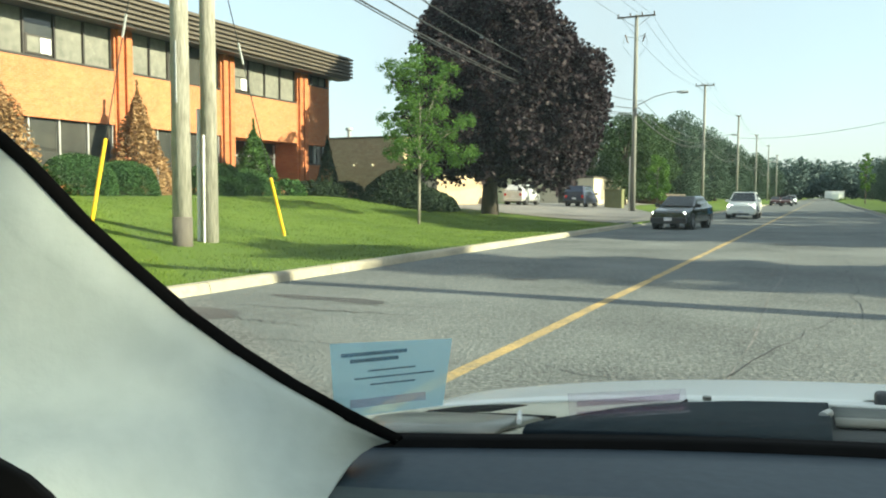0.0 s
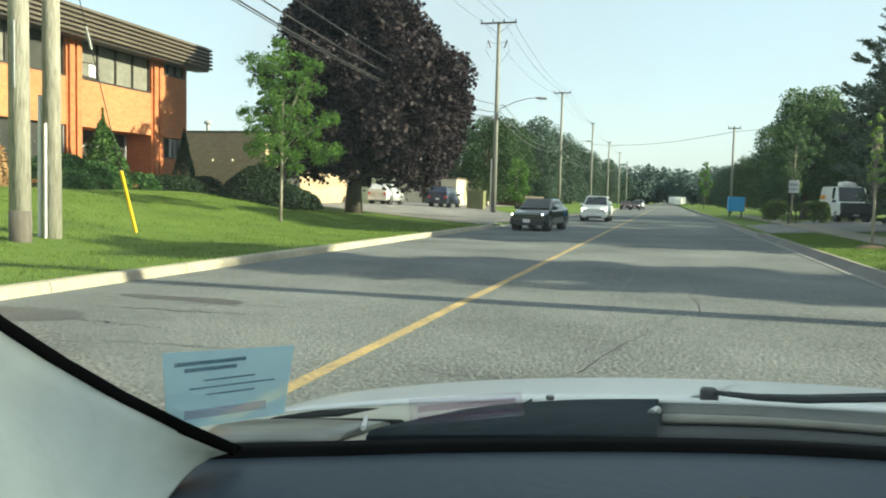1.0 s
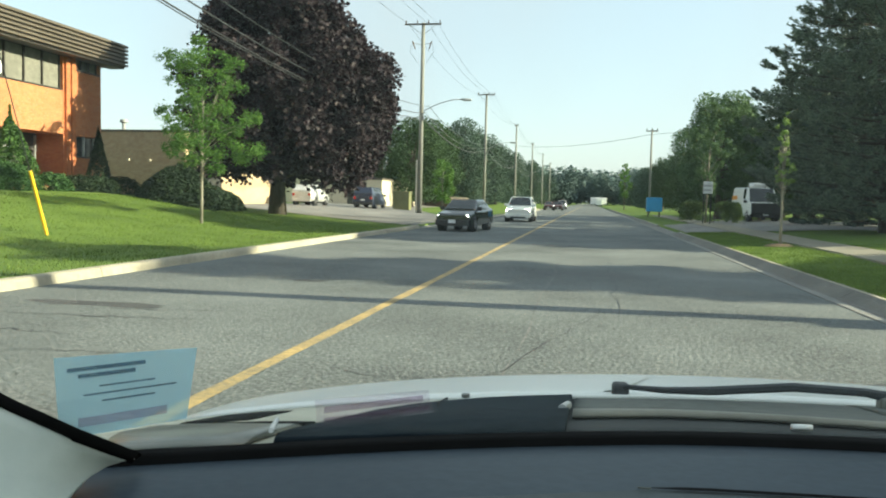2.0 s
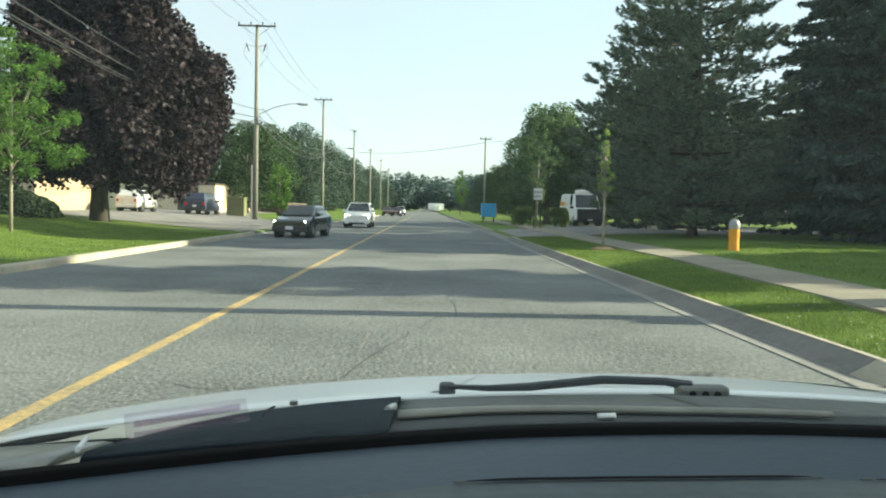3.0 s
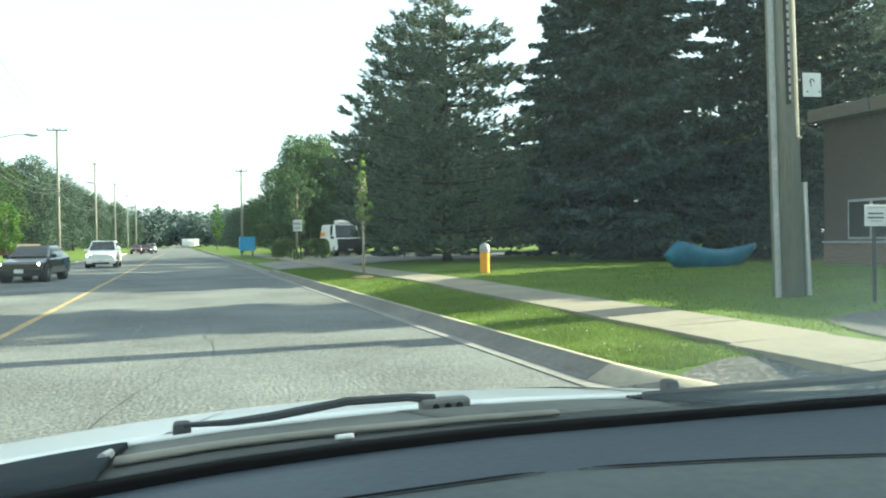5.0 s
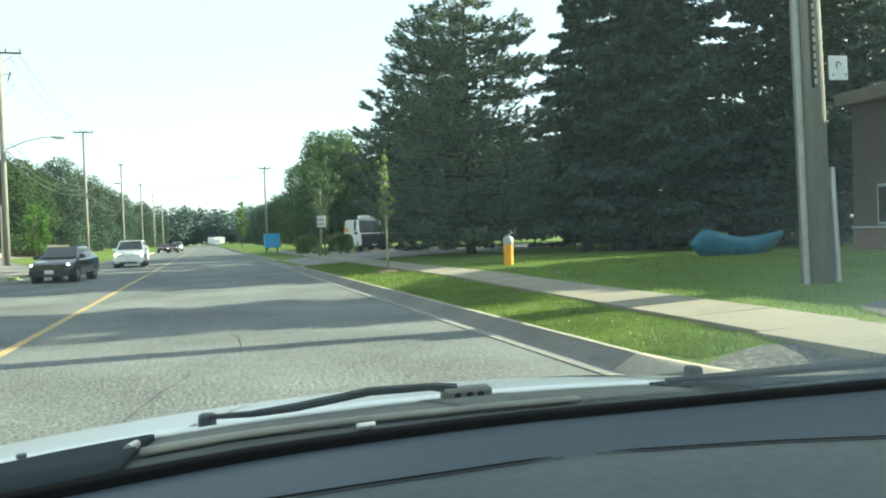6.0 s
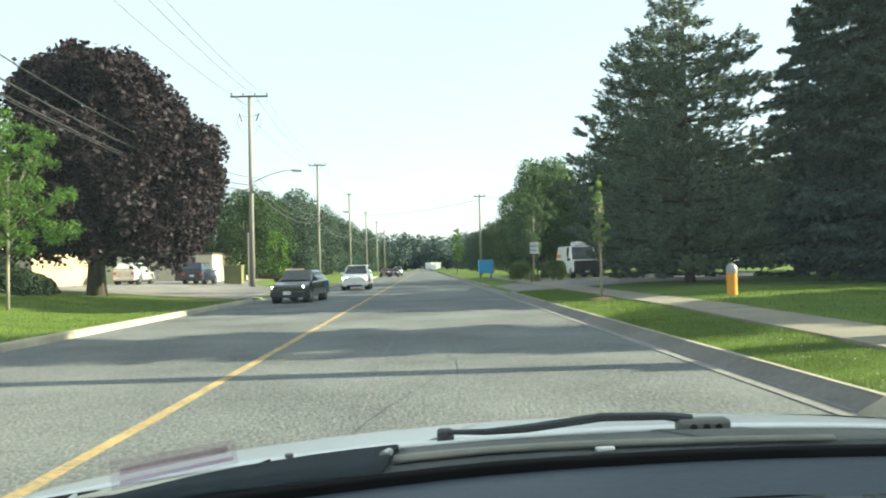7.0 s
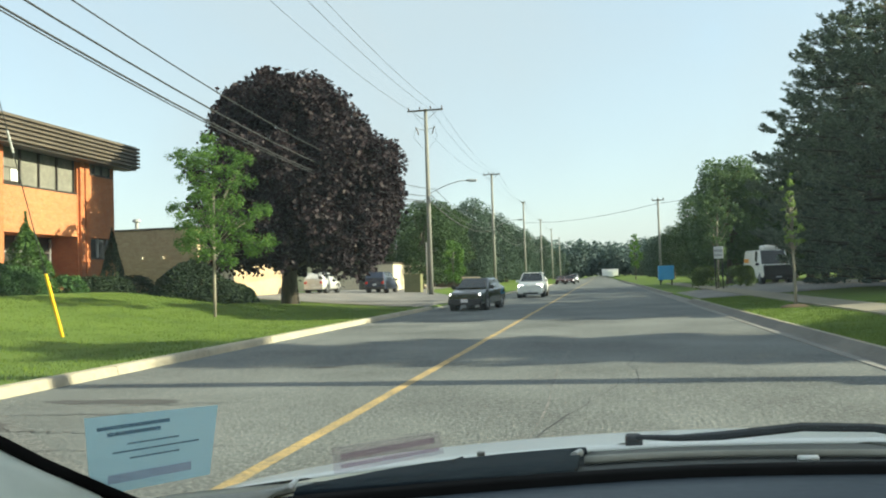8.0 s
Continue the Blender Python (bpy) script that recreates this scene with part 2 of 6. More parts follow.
M_PALEBARK = shade("young_bark", (0.20, 0.18, 0.14), (0.33, 0.3, 0.24), 0.9, 14, 1.5, 0.6, stretch=(3, 3, 0.8))
M_MAPLE = leafy("purple_maple_leaf", (0.008, 0.006, 0.008), (0.042, 0.030, 0.034), 0.10, 0.55, 0.6)
M_LOCUST = leafy("bright_leaf", (0.042, 0.10, 0.02), (0.14, 0.25, 0.05), 0.3)
M_SPRUCE = leafy("spruce_needle", (0.016, 0.028, 0.026), (0.095, 0.135, 0.115), 0.1, 0.7, 1.8)
M_SPRUCE2 = leafy("pine_needle", (0.030, 0.050, 0.042), (0.23, 0.29, 0.20), 0.12, 0.7, 1.8)
M_PALELEAF = leafy("sapling_leaf", (0.14, 0.23, 0.06), (0.30, 0.41, 0.13), 0.4)
M_OAK = leafy("dark_green_leaf", (0.022, 0.044, 0.018), (0.062, 0.104, 0.040), 0.2)
M_LIME = leafy("mid_green_leaf", (0.05, 0.095, 0.042), (0.14, 0.215, 0.095), 0.3)
# distance haze is mixed into these two leaf colours
M_HAZE = leafy("hazed_far_leaf", (0.085, 0.125, 0.118), (0.12, 0.165, 0.15), 0.15, 0.8)
M_MIDHAZE = leafy("hazed_roadside_leaf", (0.042, 0.07, 0.052), (0.088, 0.13, 0.092), 0.2, 0.7)
M_HEDGE = leafy("clipped_yew", (0.026, 0.068, 0.022), (0.062, 0.125, 0.036), 0.15)
M_JUNIPER = leafy("dark_juniper", (0.010, 0.02, 0.010), (0.03, 0.05, 0.022), 0.1)
M_DRYCEDAR = leafy("browned_cedar", (0.27, 0.165, 0.08), (0.42, 0.27, 0.135), 0.2)
M_OLIVEHEDGE = leafy("olive_hedge", (0.06, 0.10, 0.03), (0.15, 0.21, 0.065), 0.25)
M_CEDAR = leafy("green_cedar", (0.03, 0.075, 0.02), (0.09, 0.17, 0.04), 0.2)
M_BLACKCAR = shade("black_car_paint", (0.012, 0.014, 0.018), (0.022, 0.024, 0.03), 0.25, 3, 1, coat=0.8)
M_WHITECAR = shade("white_car_paint", (0.80, 0.81, 0.75), (0.86, 0.86, 0.80), 0.35, 3, 1, coat=0.25)
M_SILVER = shade("silver_car_paint", (0.55, 0.55, 0.53), (0.66, 0.66, 0.64), 0.3, 3, 1, metal=0.3, coat=0.6)
M_NAVY = shade("navy_car_paint", (0.012, 0.018, 0.045), (0.02, 0.028, 0.06), 0.28, 3, 1, coat=0.7)
M_REDCAR = shade("red_car_paint", (0.055, 0.012, 0.010), (0.085, 0.02, 0.015), 0.3, 3, 1, coat=0.6)
M_CARGLASS = shade("car_glass", (0.015, 0.018, 0.02), (0.03, 0.034, 0.036), 0.08, 2, 1, spec=0.5)
M_TYRE = shade("tyre_rubber", (0.012, 0.012, 0.012), (0.03, 0.03, 0.03), 0.85, 20, 3)
M_RIM = shade("alloy_rim", (0.32, 0.32, 0.33), (0.5, 0.5, 0.5), 0.35, 10, 2, metal=0.8)
M_TRIM = shade("black_plastic", (0.015, 0.015, 0.016), (0.035, 0.035, 0.036), 0.6, 20, 2)
M_LAMP = lit("headlamp_on", (1.0, 0.93, 0.82), 6.0)
M_LENS = shade("lamp_lens", (0.6, 0.6, 0.6), (0.75, 0.75, 0.75), 0.15, 5, 1)
M_TAIL = shade("tail_lamp", (0.4, 0.02, 0.015), (0.5, 0.03, 0.02), 0.2, 5, 1)
M_PLATE = shade("number_plate", (0.62, 0.63, 0.66), (0.75, 0.75, 0.76), 0.5, 10, 2)
M_SIGNWHITE = shade("sign_white", (0.66, 0.68, 0.66), (0.78, 0.79, 0.76), 0.5, 4, 1.5)
M_SIGNGREY = shade("sign_grey", (0.17, 0.17, 0.165), (0.23, 0.23, 0.22), 0.5, 4, 1.5)
M_INK = shade("sign_ink", (0.05, 0.05, 0.05), (0.10, 0.10, 0.10), 0.6, 8, 2)
M_FADED = shade("faded_ink", (0.36, 0.37, 0.36), (0.5, 0.51, 0.5), 0.6, 40, 6)
M_ORANGE = shade("orange_plastic", (0.62, 0.24, 0.02), (0.78, 0.36, 0.03), 0.5, 9, 2)
M_CAPGREY = shade("grey_cap", (0.22, 0.23, 0.24), (0.36, 0.37, 0.38), 0.4, 9, 2, metal=0.3)
M_BLUE = shade("blue_tarpaulin", (0.005, 0.08, 0.135), (0.012, 0.155, 0.225), 0.55, 5, 1.2, 0.4)
M_BLUEBOX = shade("blue_panel", (0.05, 0.33, 0.68), (0.09, 0.45, 0.82), 0.45, 5, 1.2)
M_OLIVE = shade("olive_metal", (0.14, 0.14, 0.06), (0.2, 0.2, 0.09), 0.55, 5, 1)
M_DASH = shade("dash_plastic", (0.024, 0.038, 0.052), (0.038, 0.056, 0.074), 0.5, 90, 2, 0.03, spec=0.35)
M_DASHPANEL = shade("dusty_dash_panel", (0.062, 0.078, 0.080), (0.092, 0.112, 0.112), 0.6, 70, 3, 0.03, spec=0.3)
M_SEAL = shade("black_rubber", (0.003, 0.003, 0.003), (0.006, 0.006, 0.006), 0.9, 20, 3, spec=0.1)
M_LINER = shade("pale_grey_trim", (0.54, 0.60, 0.55), (0.62, 0.68, 0.625), 0.75, 40, 3, 0.1)
M_COWL = shade("cowl_plastic", (0.022, 0.024, 0.025), (0.045, 0.047, 0.046), 0.7, 15, 3, spec=0.15)
M_TRAY = shade("dusty_tray_paint", (0.44, 0.43, 0.33), (0.62, 0.61, 0.50), 0.5, 12, 4, spec=0.4)
M_BRUSHED = shade("brushed_metal", (0.10, 0.10, 0.09), (0.40, 0.40, 0.35), 0.4, 5, 9, metal=0.6)
M_NAVYTRIM = shade("navy_trim", (0.012, 0.018, 0.024), (0.022, 0.031, 0.038), 0.85, 30, 3, spec=0.04)
M_DUSTY = shade("dusty_grey_plastic", (0.10, 0.105, 0.092), (0.165, 0.172, 0.15), 0.75, 40, 4, spec=0.2)
M_TANRIB = shade("dusty_tan_plastic", (0.13, 0.125, 0.095), (0.25, 0.24, 0.19), 0.5, 20, 4)
M_WIPER = shade("wiper_rubber", (0.012, 0.013, 0.015), (0.03, 0.032, 0.034), 0.5, 20, 3)
M_BLADEBAR = shade("dusty_wiper_bar", (0.10, 0.10, 0.085), (0.19, 0.185, 0.155), 0.4, 14, 3, metal=0.3)
# veil and right band paint in glare; the left band is unswept dust
M_GLASS = clear("dust_glare_windscreen_glass", (0.97, 0.985, 0.98), 0.25, 0.040, (0.7, 0.8, 0.78), ((-0.385, -0.400, 0.05), (0.37, 0.80, 0.175)))
M_DECAL = clear("pale_blue_film", (0.82, 0.93, 0.97), 0.2, 0.46, (0.66, 0.88, 0.97))
M_DECALINK = clear("decal_ink", (0.6, 0.66, 0.72), 0.2, 0.36, (0.2, 0.3, 0.38))
M_PERMIT = clear("faded_lilac_film", (0.95, 0.93, 0.95), 0.2, 0.055, (0.66, 0.6, 0.64))
M_PERMITINK = clear("lilac_ink", (0.9, 0.85, 0.9), 0.2, 0.10, (0.4, 0.24, 0.34))

# ---- mesh tools ----
def finish(bm, name):
    me = bpy.data.meshes.new(name)
    bm.normal_update()
    bm.to_mesh(me)
    bm.free()
    return me


def part(name, bm, material, parent=None, label="", smooth=False):
    """Links a bmesh (or a mesh) as ONE mesh object, under parent if there is one."""
    me = finish(bm, name) if isinstance(bm, bmesh.types.BMesh) else bm
    me.materials.clear()
    me.materials.append(material)
    if smooth:
        me.shade_smooth()
    ob = new(name, me)
    if parent:
        ob.parent = parent
    if label:
        ob["label"] = label
    return ob


def thing(name, m, label, category, group="", kind=""):
    ob = new(name)
    ob.empty_display_size = 0.2
    ob.matrix_world = m
    return tagged(ob, label, category, group, kind)


def box(bm, lo, hi, bevel=0.0):
    """A box between two corners, its edges rounded by bevel."""
    vs = [bm.verts.new((x, y, z)) for x in (lo[0], hi[0]) for y in (lo[1], hi[1]) for z in (lo[2], hi[2])]
    fs = [bm.faces.new([vs[i] for i in q]) for q in ((0, 1, 3, 2), (4, 6, 7, 5), (0, 4, 5, 1), (2, 3, 7, 6), (0, 2, 6, 4), (1, 5, 7, 3))]
    if bevel:
        es = {e for f in fs for e in f.edges}
        bmesh.ops.bevel(bm, geom=list(es), offset=bevel, segments=2, affect="EDGES", profile=0.5)
    return bm


def boxes(*pairs, bevel=0.0):
    bm = bmesh.new()
    for lo, hi in pairs:
        box(bm, lo, hi, bevel)
    return bm


def tube(bm, pts, radii, seg=10, caps=True):
    """A round bar along points, with a radius at each."""
    rings = []
    pts = [Vector(p) for p in pts]
    for i, p in enumerate(pts):
        d = (pts[min(i + 1, len(pts) - 1)] - pts[max(i - 1, 0)]).normalized()
        u = d.orthogonal().normalized() if i == 0 else (u - d * u.dot(d)).normalized()
        v = d.cross(u)
        r = radii[i] if isinstance(radii, (list, tuple)) else radii
        rings.append([bm.verts.new(p + (u * math.cos(a) + v * math.sin(a)) * r) for a in (k * math.tau / seg for k in range(seg))])
    for a, b in zip(rings, rings[1:]):
        for k in range(seg):
            bm.faces.new((a[k], a[(k + 1) % seg], b[(k + 1) % seg], b[k]))
    if caps:
        bm.faces.new(rings[0][::-1])
        bm.faces.new(rings[-1])
    return bm


def bar(pts, radii, seg=10):
    return tube(bmesh.new(), pts, radii, seg)


def skin(rows, close=False, thick=0.0):
    """A sheet over rows of points; thick gives it a back and rims."""
    bm = bmesh.new()
    g = [[bm.verts.new(p) for p in r] for r in rows]
    for a, b in zip(g, g[1:]):
        n = len(a)
        for k in range(n if close else n - 1):
            bm.faces.new((a[k], a[(k + 1) % n], b[(k + 1) % n], b[k]))
    if thick:
        bm.normal_update()
        if sum(f.normal.z for f in bm.faces) < 0:
            bmesh.ops.reverse_faces(bm, faces=bm.faces[:])
            bm.normal_update()
        rim = [e for e in bm.edges if len(e.link_faces) == 1]
        under = {v: bm.verts.new(v.co - v.normal * thick) for v in bm.verts[:]}
        for f in bm.faces[:]:
            bm.faces.new([under[v] for v in reversed(f.verts)])
        for e in rim:
            a, b = e.verts
            bm.faces.new((a, b, under[b], under[a]))
        bmesh.ops.recalc_face_normals(bm, faces=bm.faces)
    return bm


def lathe(profile, seg=20, at=(0, 0, 0)):
    """Turns (radius, height) pairs round a vertical axis."""
    rows = [[(at[0] + r * math.cos(k * math.tau / seg), at[1] + r * math.sin(k * math.tau / seg), at[2] + z) for k in range(seg)] for r, z in profile]
    bm = skin(rows, close=True)
    return bm


def raw(name, verts, faces):
    me = bpy.data.meshes.new(name)
    me.from_pydata(verts, [], faces)
    return me


def glide(a, b, t):
    t = min(1.0, max(0.0, (t - a) / (b - a)))
    return t * t * (3 - 2 * t)

# ---- land ----
ROAD_L, ROAD_R, YELLOW = -7.6, 3.55, -2.52
KERB_L, KERB_R = -7.82, 4.08                        # backs of the kerbs


def height(x, y):
    """The height of the ground: verges and lawns beside the level road."""
    if x < KERB_L:
        d = KERB_L - x
        near = 0.13 + 1.2 * glide(2.0, 14.5, d)
        far = 0.13 + 0.5 * glide(2, 18, d)
        k = glide(31, 42, y)
        return near * (1 - k) + far * k
    if x > KERB_R:
        h = 0.14 + 0.045 * min(7.0, x - KERB_R)
        k = 1 - glide(6.3, 7.2, y)                   # ramped down to the road at the near driveway
        return h * (1 - k) + k * max(0.02, h * glide(KERB_R - 0.3, 6.3, x))
    return -0.18


def spread(a, b, step):
    return list(np.arange(a, b, step))


xs = [-2500, -900, -300, -140, -80, -55] + spread(-45, -8.2, 0.9) + [-8.2, KERB_L - 0.001, ROAD_L - 0.02, ROAD_R + 0.02, KERB_R + 0.001] + [4.2, 4.4, 4.8, 5.0, 5.2, 5.7, 5.95, 6.2] + spread(6.4, 40, 0.9) + [45, 60, 90, 160, 320, 900, 2500]
ys = [-400, -120, -60] + sorted(spread(-40, 100, 1.2) + [5.9, 6.2, 6.5, 6.7, 6.9, 7.1, 7.3, 7.5]) + [104, 112, 125, 145, 175, 220, 300, 450, 800, 1500, 3000]
verts = [(x, y, height(x, y)) for y in ys for x in xs]
w = len(xs)
faces = [(j * w + i, j * w + i + 1, (j + 1) * w + i + 1, (j + 1) * w + i) for j in range(len(ys) - 1) for i in range(w - 1)]
ground = tagged(part("ground", raw("ground", verts, faces), M_LAWN, smooth=False), "mown green lawn and verges on both sides of the road", "ground", kind="structure")


def drape(poly, lift, step=1.0, skip=None):
    """A flat piece of ground laid over the land, cut to a grid so that it follows it."""
    bm = bmesh.new()
    bm.faces.new([bm.verts.new((x, y, 0)) for x, y in poly])
    x0, x1 = min(p[0] for p in poly), max(p[0] for p in poly)
    y0, y1 = min(p[1] for p in poly), max(p[1] for p in poly)
    for c in np.arange(x0 + step, x1, step):
        bmesh.ops.bisect_plane(bm, geom=bm.verts[:] + bm.edges[:] + bm.faces[:], plane_co=(c, 0, 0), plane_no=(1, 0, 0))
    for c in np.arange(y0 + step, y1, step):
        bmesh.ops.bisect_plane(bm, geom=bm.verts[:] + bm.edges[:] + bm.faces[:], plane_co=(0, c, 0), plane_no=(0, 1, 0))
    for v in bm.verts:
        v.co.z = max(height(v.co.x, v.co.y), -0.02) + lift
    return bm


road = tagged(part("road", skin([[(x, y, 0.0) for x in (ROAD_L - 0.02, -5, YELLOW, 0.5, ROAD_R)] for y in (-60, -20, 0, 5, 10, 20, 40, 80, 160, 400, 900)]), M_ASPHALT),
              "worn grey asphalt road with a yellow centre line", "road", kind="structure")
part("lane_seam", skin([[(-0.62 + 0.03 * math.sin(0.9 * y) - 0.012, y, 0.003), (-0.62 + 0.03 * math.sin(0.9 * y) + 0.014 * math.sin(2.3 * y) + 0.008, y, 0.003)] for y in spread(-6, 60, 0.5)]), M_SEAM, road, "pale worn paving seam")
line = part("centre_line", skin([[(YELLOW - 0.075 + 0.006 * math.sin(y), y, 0.004), (YELLOW + 0.06 + 0.008 * math.sin(1.7 * y), y, 0.004)] for y in spread(-20, 120, 0.8) + [200, 350]]), M_YELLOW, road, "worn yellow painted line")


def crack(x0, y0, x1, y1, width, seed):
    """A ragged tar-dark crack on the road."""
    rnd = random.Random(seed)
    rows, n = [], 16
    side = Vector((y1 - y0, x0 - x1, 0)).normalized()
    for i in range(n + 1):
        t = i / n
        c = Vector((x0 + (x1 - x0) * t, y0 + (y1 - y0) * t, 0.003)) + side * rnd.uniform(-1, 1) * 0.07
        k = width * rnd.uniform(0.3, 1.0) * (0.3 + 0.7 * math.sin(math.pi * t))
        rows.append([c - side * k, c + side * k])
    return skin(rows)


for i, q in enumerate(((-6.6, 8.3, -4.2, 8.5, 0.03), (-6.2, 7.5, -4.8, 7.3, 0.035), (-5.9, 8.9, -3.9, 9.2, 0.02), (-1.1, 5.2, 0.2, 10.8, 0.014), (-2.3, 6.6, 0.9, 6.2, 0.012),
                       (0.4, 10.6, 0.5, 22, 0.014), (2.2, 7.2, 2.6, 7.4, 0.04), (-5.3, 6.4, -2.8, 6.9, 0.014), (1.2, 5.0, 2.9, 5.6, 0.012), (-4.6, 12.5, -4.0, 13.2, 0.03), (-7.2, 6.9, -5.2, 6.2, 0.016))):
    part("crack", crack(*q, i), M_CRACK, road)
for x0, x1, y0, y1 in ((-7.5, -5.9, 7.0, 8.0), (-6.8, -4.9, 9.0, 9.5), (-4.7, -4.1, 12.6, 12.9), (-0.2, 0.15, 4, 26)):
    rnd = random.Random(int(y0 * 10))
    n = 18
    ring = [((x0 + x1) / 2 + (x1 - x0) / 2 * math.cos(k * math.tau / n) * rnd.uniform(0.75, 1.1), (y0 + y1) / 2 + (y1 - y0) / 2 * math.sin(k * math.tau / n) * rnd.uniform(0.7, 1.1), 0.0022) for k in range(n)]
    if x1 - x0 > 0.5:
        bm = bmesh.new()
        bm.faces.new([bm.verts.new(p) for p in ring])
        part("patch", bm, M_PATCH, road, "darker asphalt repair")


def kerb_piece(length, prof):
    """A cast kerb stone along y, its face towards +x, its top edge rounded."""
    rows = [[(x, y, z) for x, z in prof] for y in (0.006, length - 0.006)]
    bm = skin(rows, close=False)
    bm.verts.ensure_lookup_table()
    n = len(prof)
    bm.faces.new(bm.verts[:n])
    bm.faces.new(bm.verts[n:2 * n][::-1])
    bmesh.ops.recalc_face_normals(bm, faces=bm.faces)
    return bm


kerb_mesh = finish(kerb_piece(3.0, [(0.20, -0.1), (0.20, 0.0), (0.175, 0.10), (0.155, 0.135), (0.12, 0.148), (0.0, 0.150), (0.0, -0.1)]), "kerb_stone")
sloped_mesh = finish(kerb_piece(3.0, [(0.36, -0.1), (0.36, 0.016), (0.30, 0.026), (0.15, 0.112), (0.11, 0.138), (0.07, 0.148), (0.0, 0.150), (0.0, -0.1)]), "kerb_stone")
# pale strip that paints the highlight along the right kerb's top
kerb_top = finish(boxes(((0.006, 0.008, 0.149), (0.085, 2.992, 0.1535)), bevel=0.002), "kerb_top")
kerb_left = thing("kerb_left", pose(0, 0, 0), "pale concrete kerb between the road and the lawn", "kerb", kind="structure")
kerb_right = thing("kerb_right", pose(0, 0, 0), "grey concrete kerb along the grass verge", "kerb", kind="structure")
for start, end, side in ((-12, 34.0, -1), (54, 160, -1), (7.4, 36, 1), (48, 160, 1)):
    y = start
    while y < end:
        ob = part("kerb_stone", kerb_mesh if side < 0 else sloped_mesh, M_CONCRETE if side < 0 else M_KERBSHADED, kerb_left if side < 0 else kerb_right)
        ob.matrix_world = pose(KERB_L, y, 0) if side < 0 else pose(KERB_R, y + 3.0, 0, 0, 0, 180)
        if side > 0:
            part("kerb_top", kerb_top, M_CONCRETE, ob, "pale strip painted as the kerb top's highlight")
        y += 3.0
# the kerb's rounded end at the near driveway, dropping to the asphalt, its lit tone in the colour
bm = bmesh.new()
rows = []
for k in range(10):
    t = k / 9
    a = t * 1.1
    cx, cy = 3.72 + 1.5 * (1 - math.cos(a)), 7.4 - 1.5 * math.sin(a)
    n = Vector((math.cos(a), math.sin(a), 0))
    h = 0.15 * (1 - 0.75 * t ** 2)
    rows.append([Vector((cx, cy, -0.05)), Vector((cx, cy, 0.0)), Vector((cx, cy, 0)) + n * 0.21 + Vector((0, 0, h * 0.75)), Vector((cx, cy, 0)) + n * 0.27 + Vector((0, 0, h)), Vector((cx, cy, 0)) + n * 0.36 + Vector((0, 0, h)), Vector((cx, cy, -0.05)) + n * 0.37])
part("kerb_end", skin(rows), M_CONCRETE, kerb_right, smooth=True)
gutter = thing("gutter", pose(0, 0, 0), "smooth grey concrete gutter strip beside the kerb", "gutter", kind="structure")
gm = finish(box(bmesh.new(), (0, 0.005, -0.08), (0.345, 2.995, 0.012), 0.004), "gutter_slab")
for k in range(34):
    ob = part("gutter_slab", gm, M_GUTTER, gutter)
    ob.matrix_world = pose(ROAD_R, 0.2 + 3 * k, 0)

# sidewalk: slab by slab, drifting a little away from the road
def walk_x(y):
    return 5.42 + 0.052 * min(14.0, max(0.0, y - 6))


WALK_W = 1.25
sidewalk = thing("sidewalk", pose(0, 0, 0), "pale concrete sidewalk of square slabs", "sidewalk", kind="structure")
sm = finish(box(bmesh.new(), (0, 0.008, -0.12), (WALK_W, 1.492, 0.0), 0.008), "slab")
tilt = random.Random(3)
for k in range(60):
    y = -9 + 1.5 * k
    x = walk_x(y)
    ob = part("slab", sm, M_WALK, sidewalk)
    ob.matrix_world = pose(x, y, height(x + 0.6, y) + 0.028, tilt.uniform(-0.3, 0.3), -2.2 + tilt.uniform(-0.3, 0.3), -2.9 if 6 < y < 20 else 0)

# driveways
drive_near = part("driveway_near", drape([(3.6, -14), (5.5, -14), (5.5, 7.0), (5.2, 7.05), (4.9, 7.0), (4.5, 6.85), (4.1, 6.7), (3.6, 7.3)], 0.012, 0.6), M_ASPHALT3)
tagged(drive_near, "cracked grey asphalt driveway apron", "driveway", kind="structure")
drive_in = part("driveway_yard", drape([(6.62, -14), (30, -14), (30, 9.3), (13, 8.9), (10.2, 8.7), (9.3, 8.75), (8.3, 8.7), (7.6, 8.4), (7.25, 7.6), (7.05, 7.0), (6.62, 6.7)], 0.014, 0.9), M_ASPHALT3)
tagged(drive_in, "worn asphalt yard entrance behind the sidewalk", "driveway", kind="structure")
drive_far = part("driveway_far", drape([(3.6, 37.2), (4.4, 36.6), (14, 37.5), (24, 46), (24, 58), (9, 57), (5.0, 48.5), (3.6, 48)], 0.03, 0.9), M_ASPHALT2)
tagged(drive_far, "pale asphalt driveway crossing the verge", "driveway", kind="structure")
lot = part("parking_lot", drape([(-7.6, 35.8), (-9.5, 37.2), (-13, 40.8), (-18, 44.5), (-25, 48.5), (-27, 95), (-17.8, 95), (-17.2, 77), (-9.4, 53.6), (-7.6, 52.6)], 0.03, 0.9), M_ASPHALT2)
tagged(lot, "sunlit asphalt parking lot and its entrance", "parking lot", kind="structure")
apron = part("driveway_apron", skin([[(-7.55, y, 0.004), (-7.8, y, 0.05), (-8.7, y, height(-8.7, y) + 0.04)] for y in (36.2, 42, 48, 52.6)]), M_CONCRETE)
tagged(apron, "pale concrete apron at the parking lot entrance", "driveway", kind="structure")


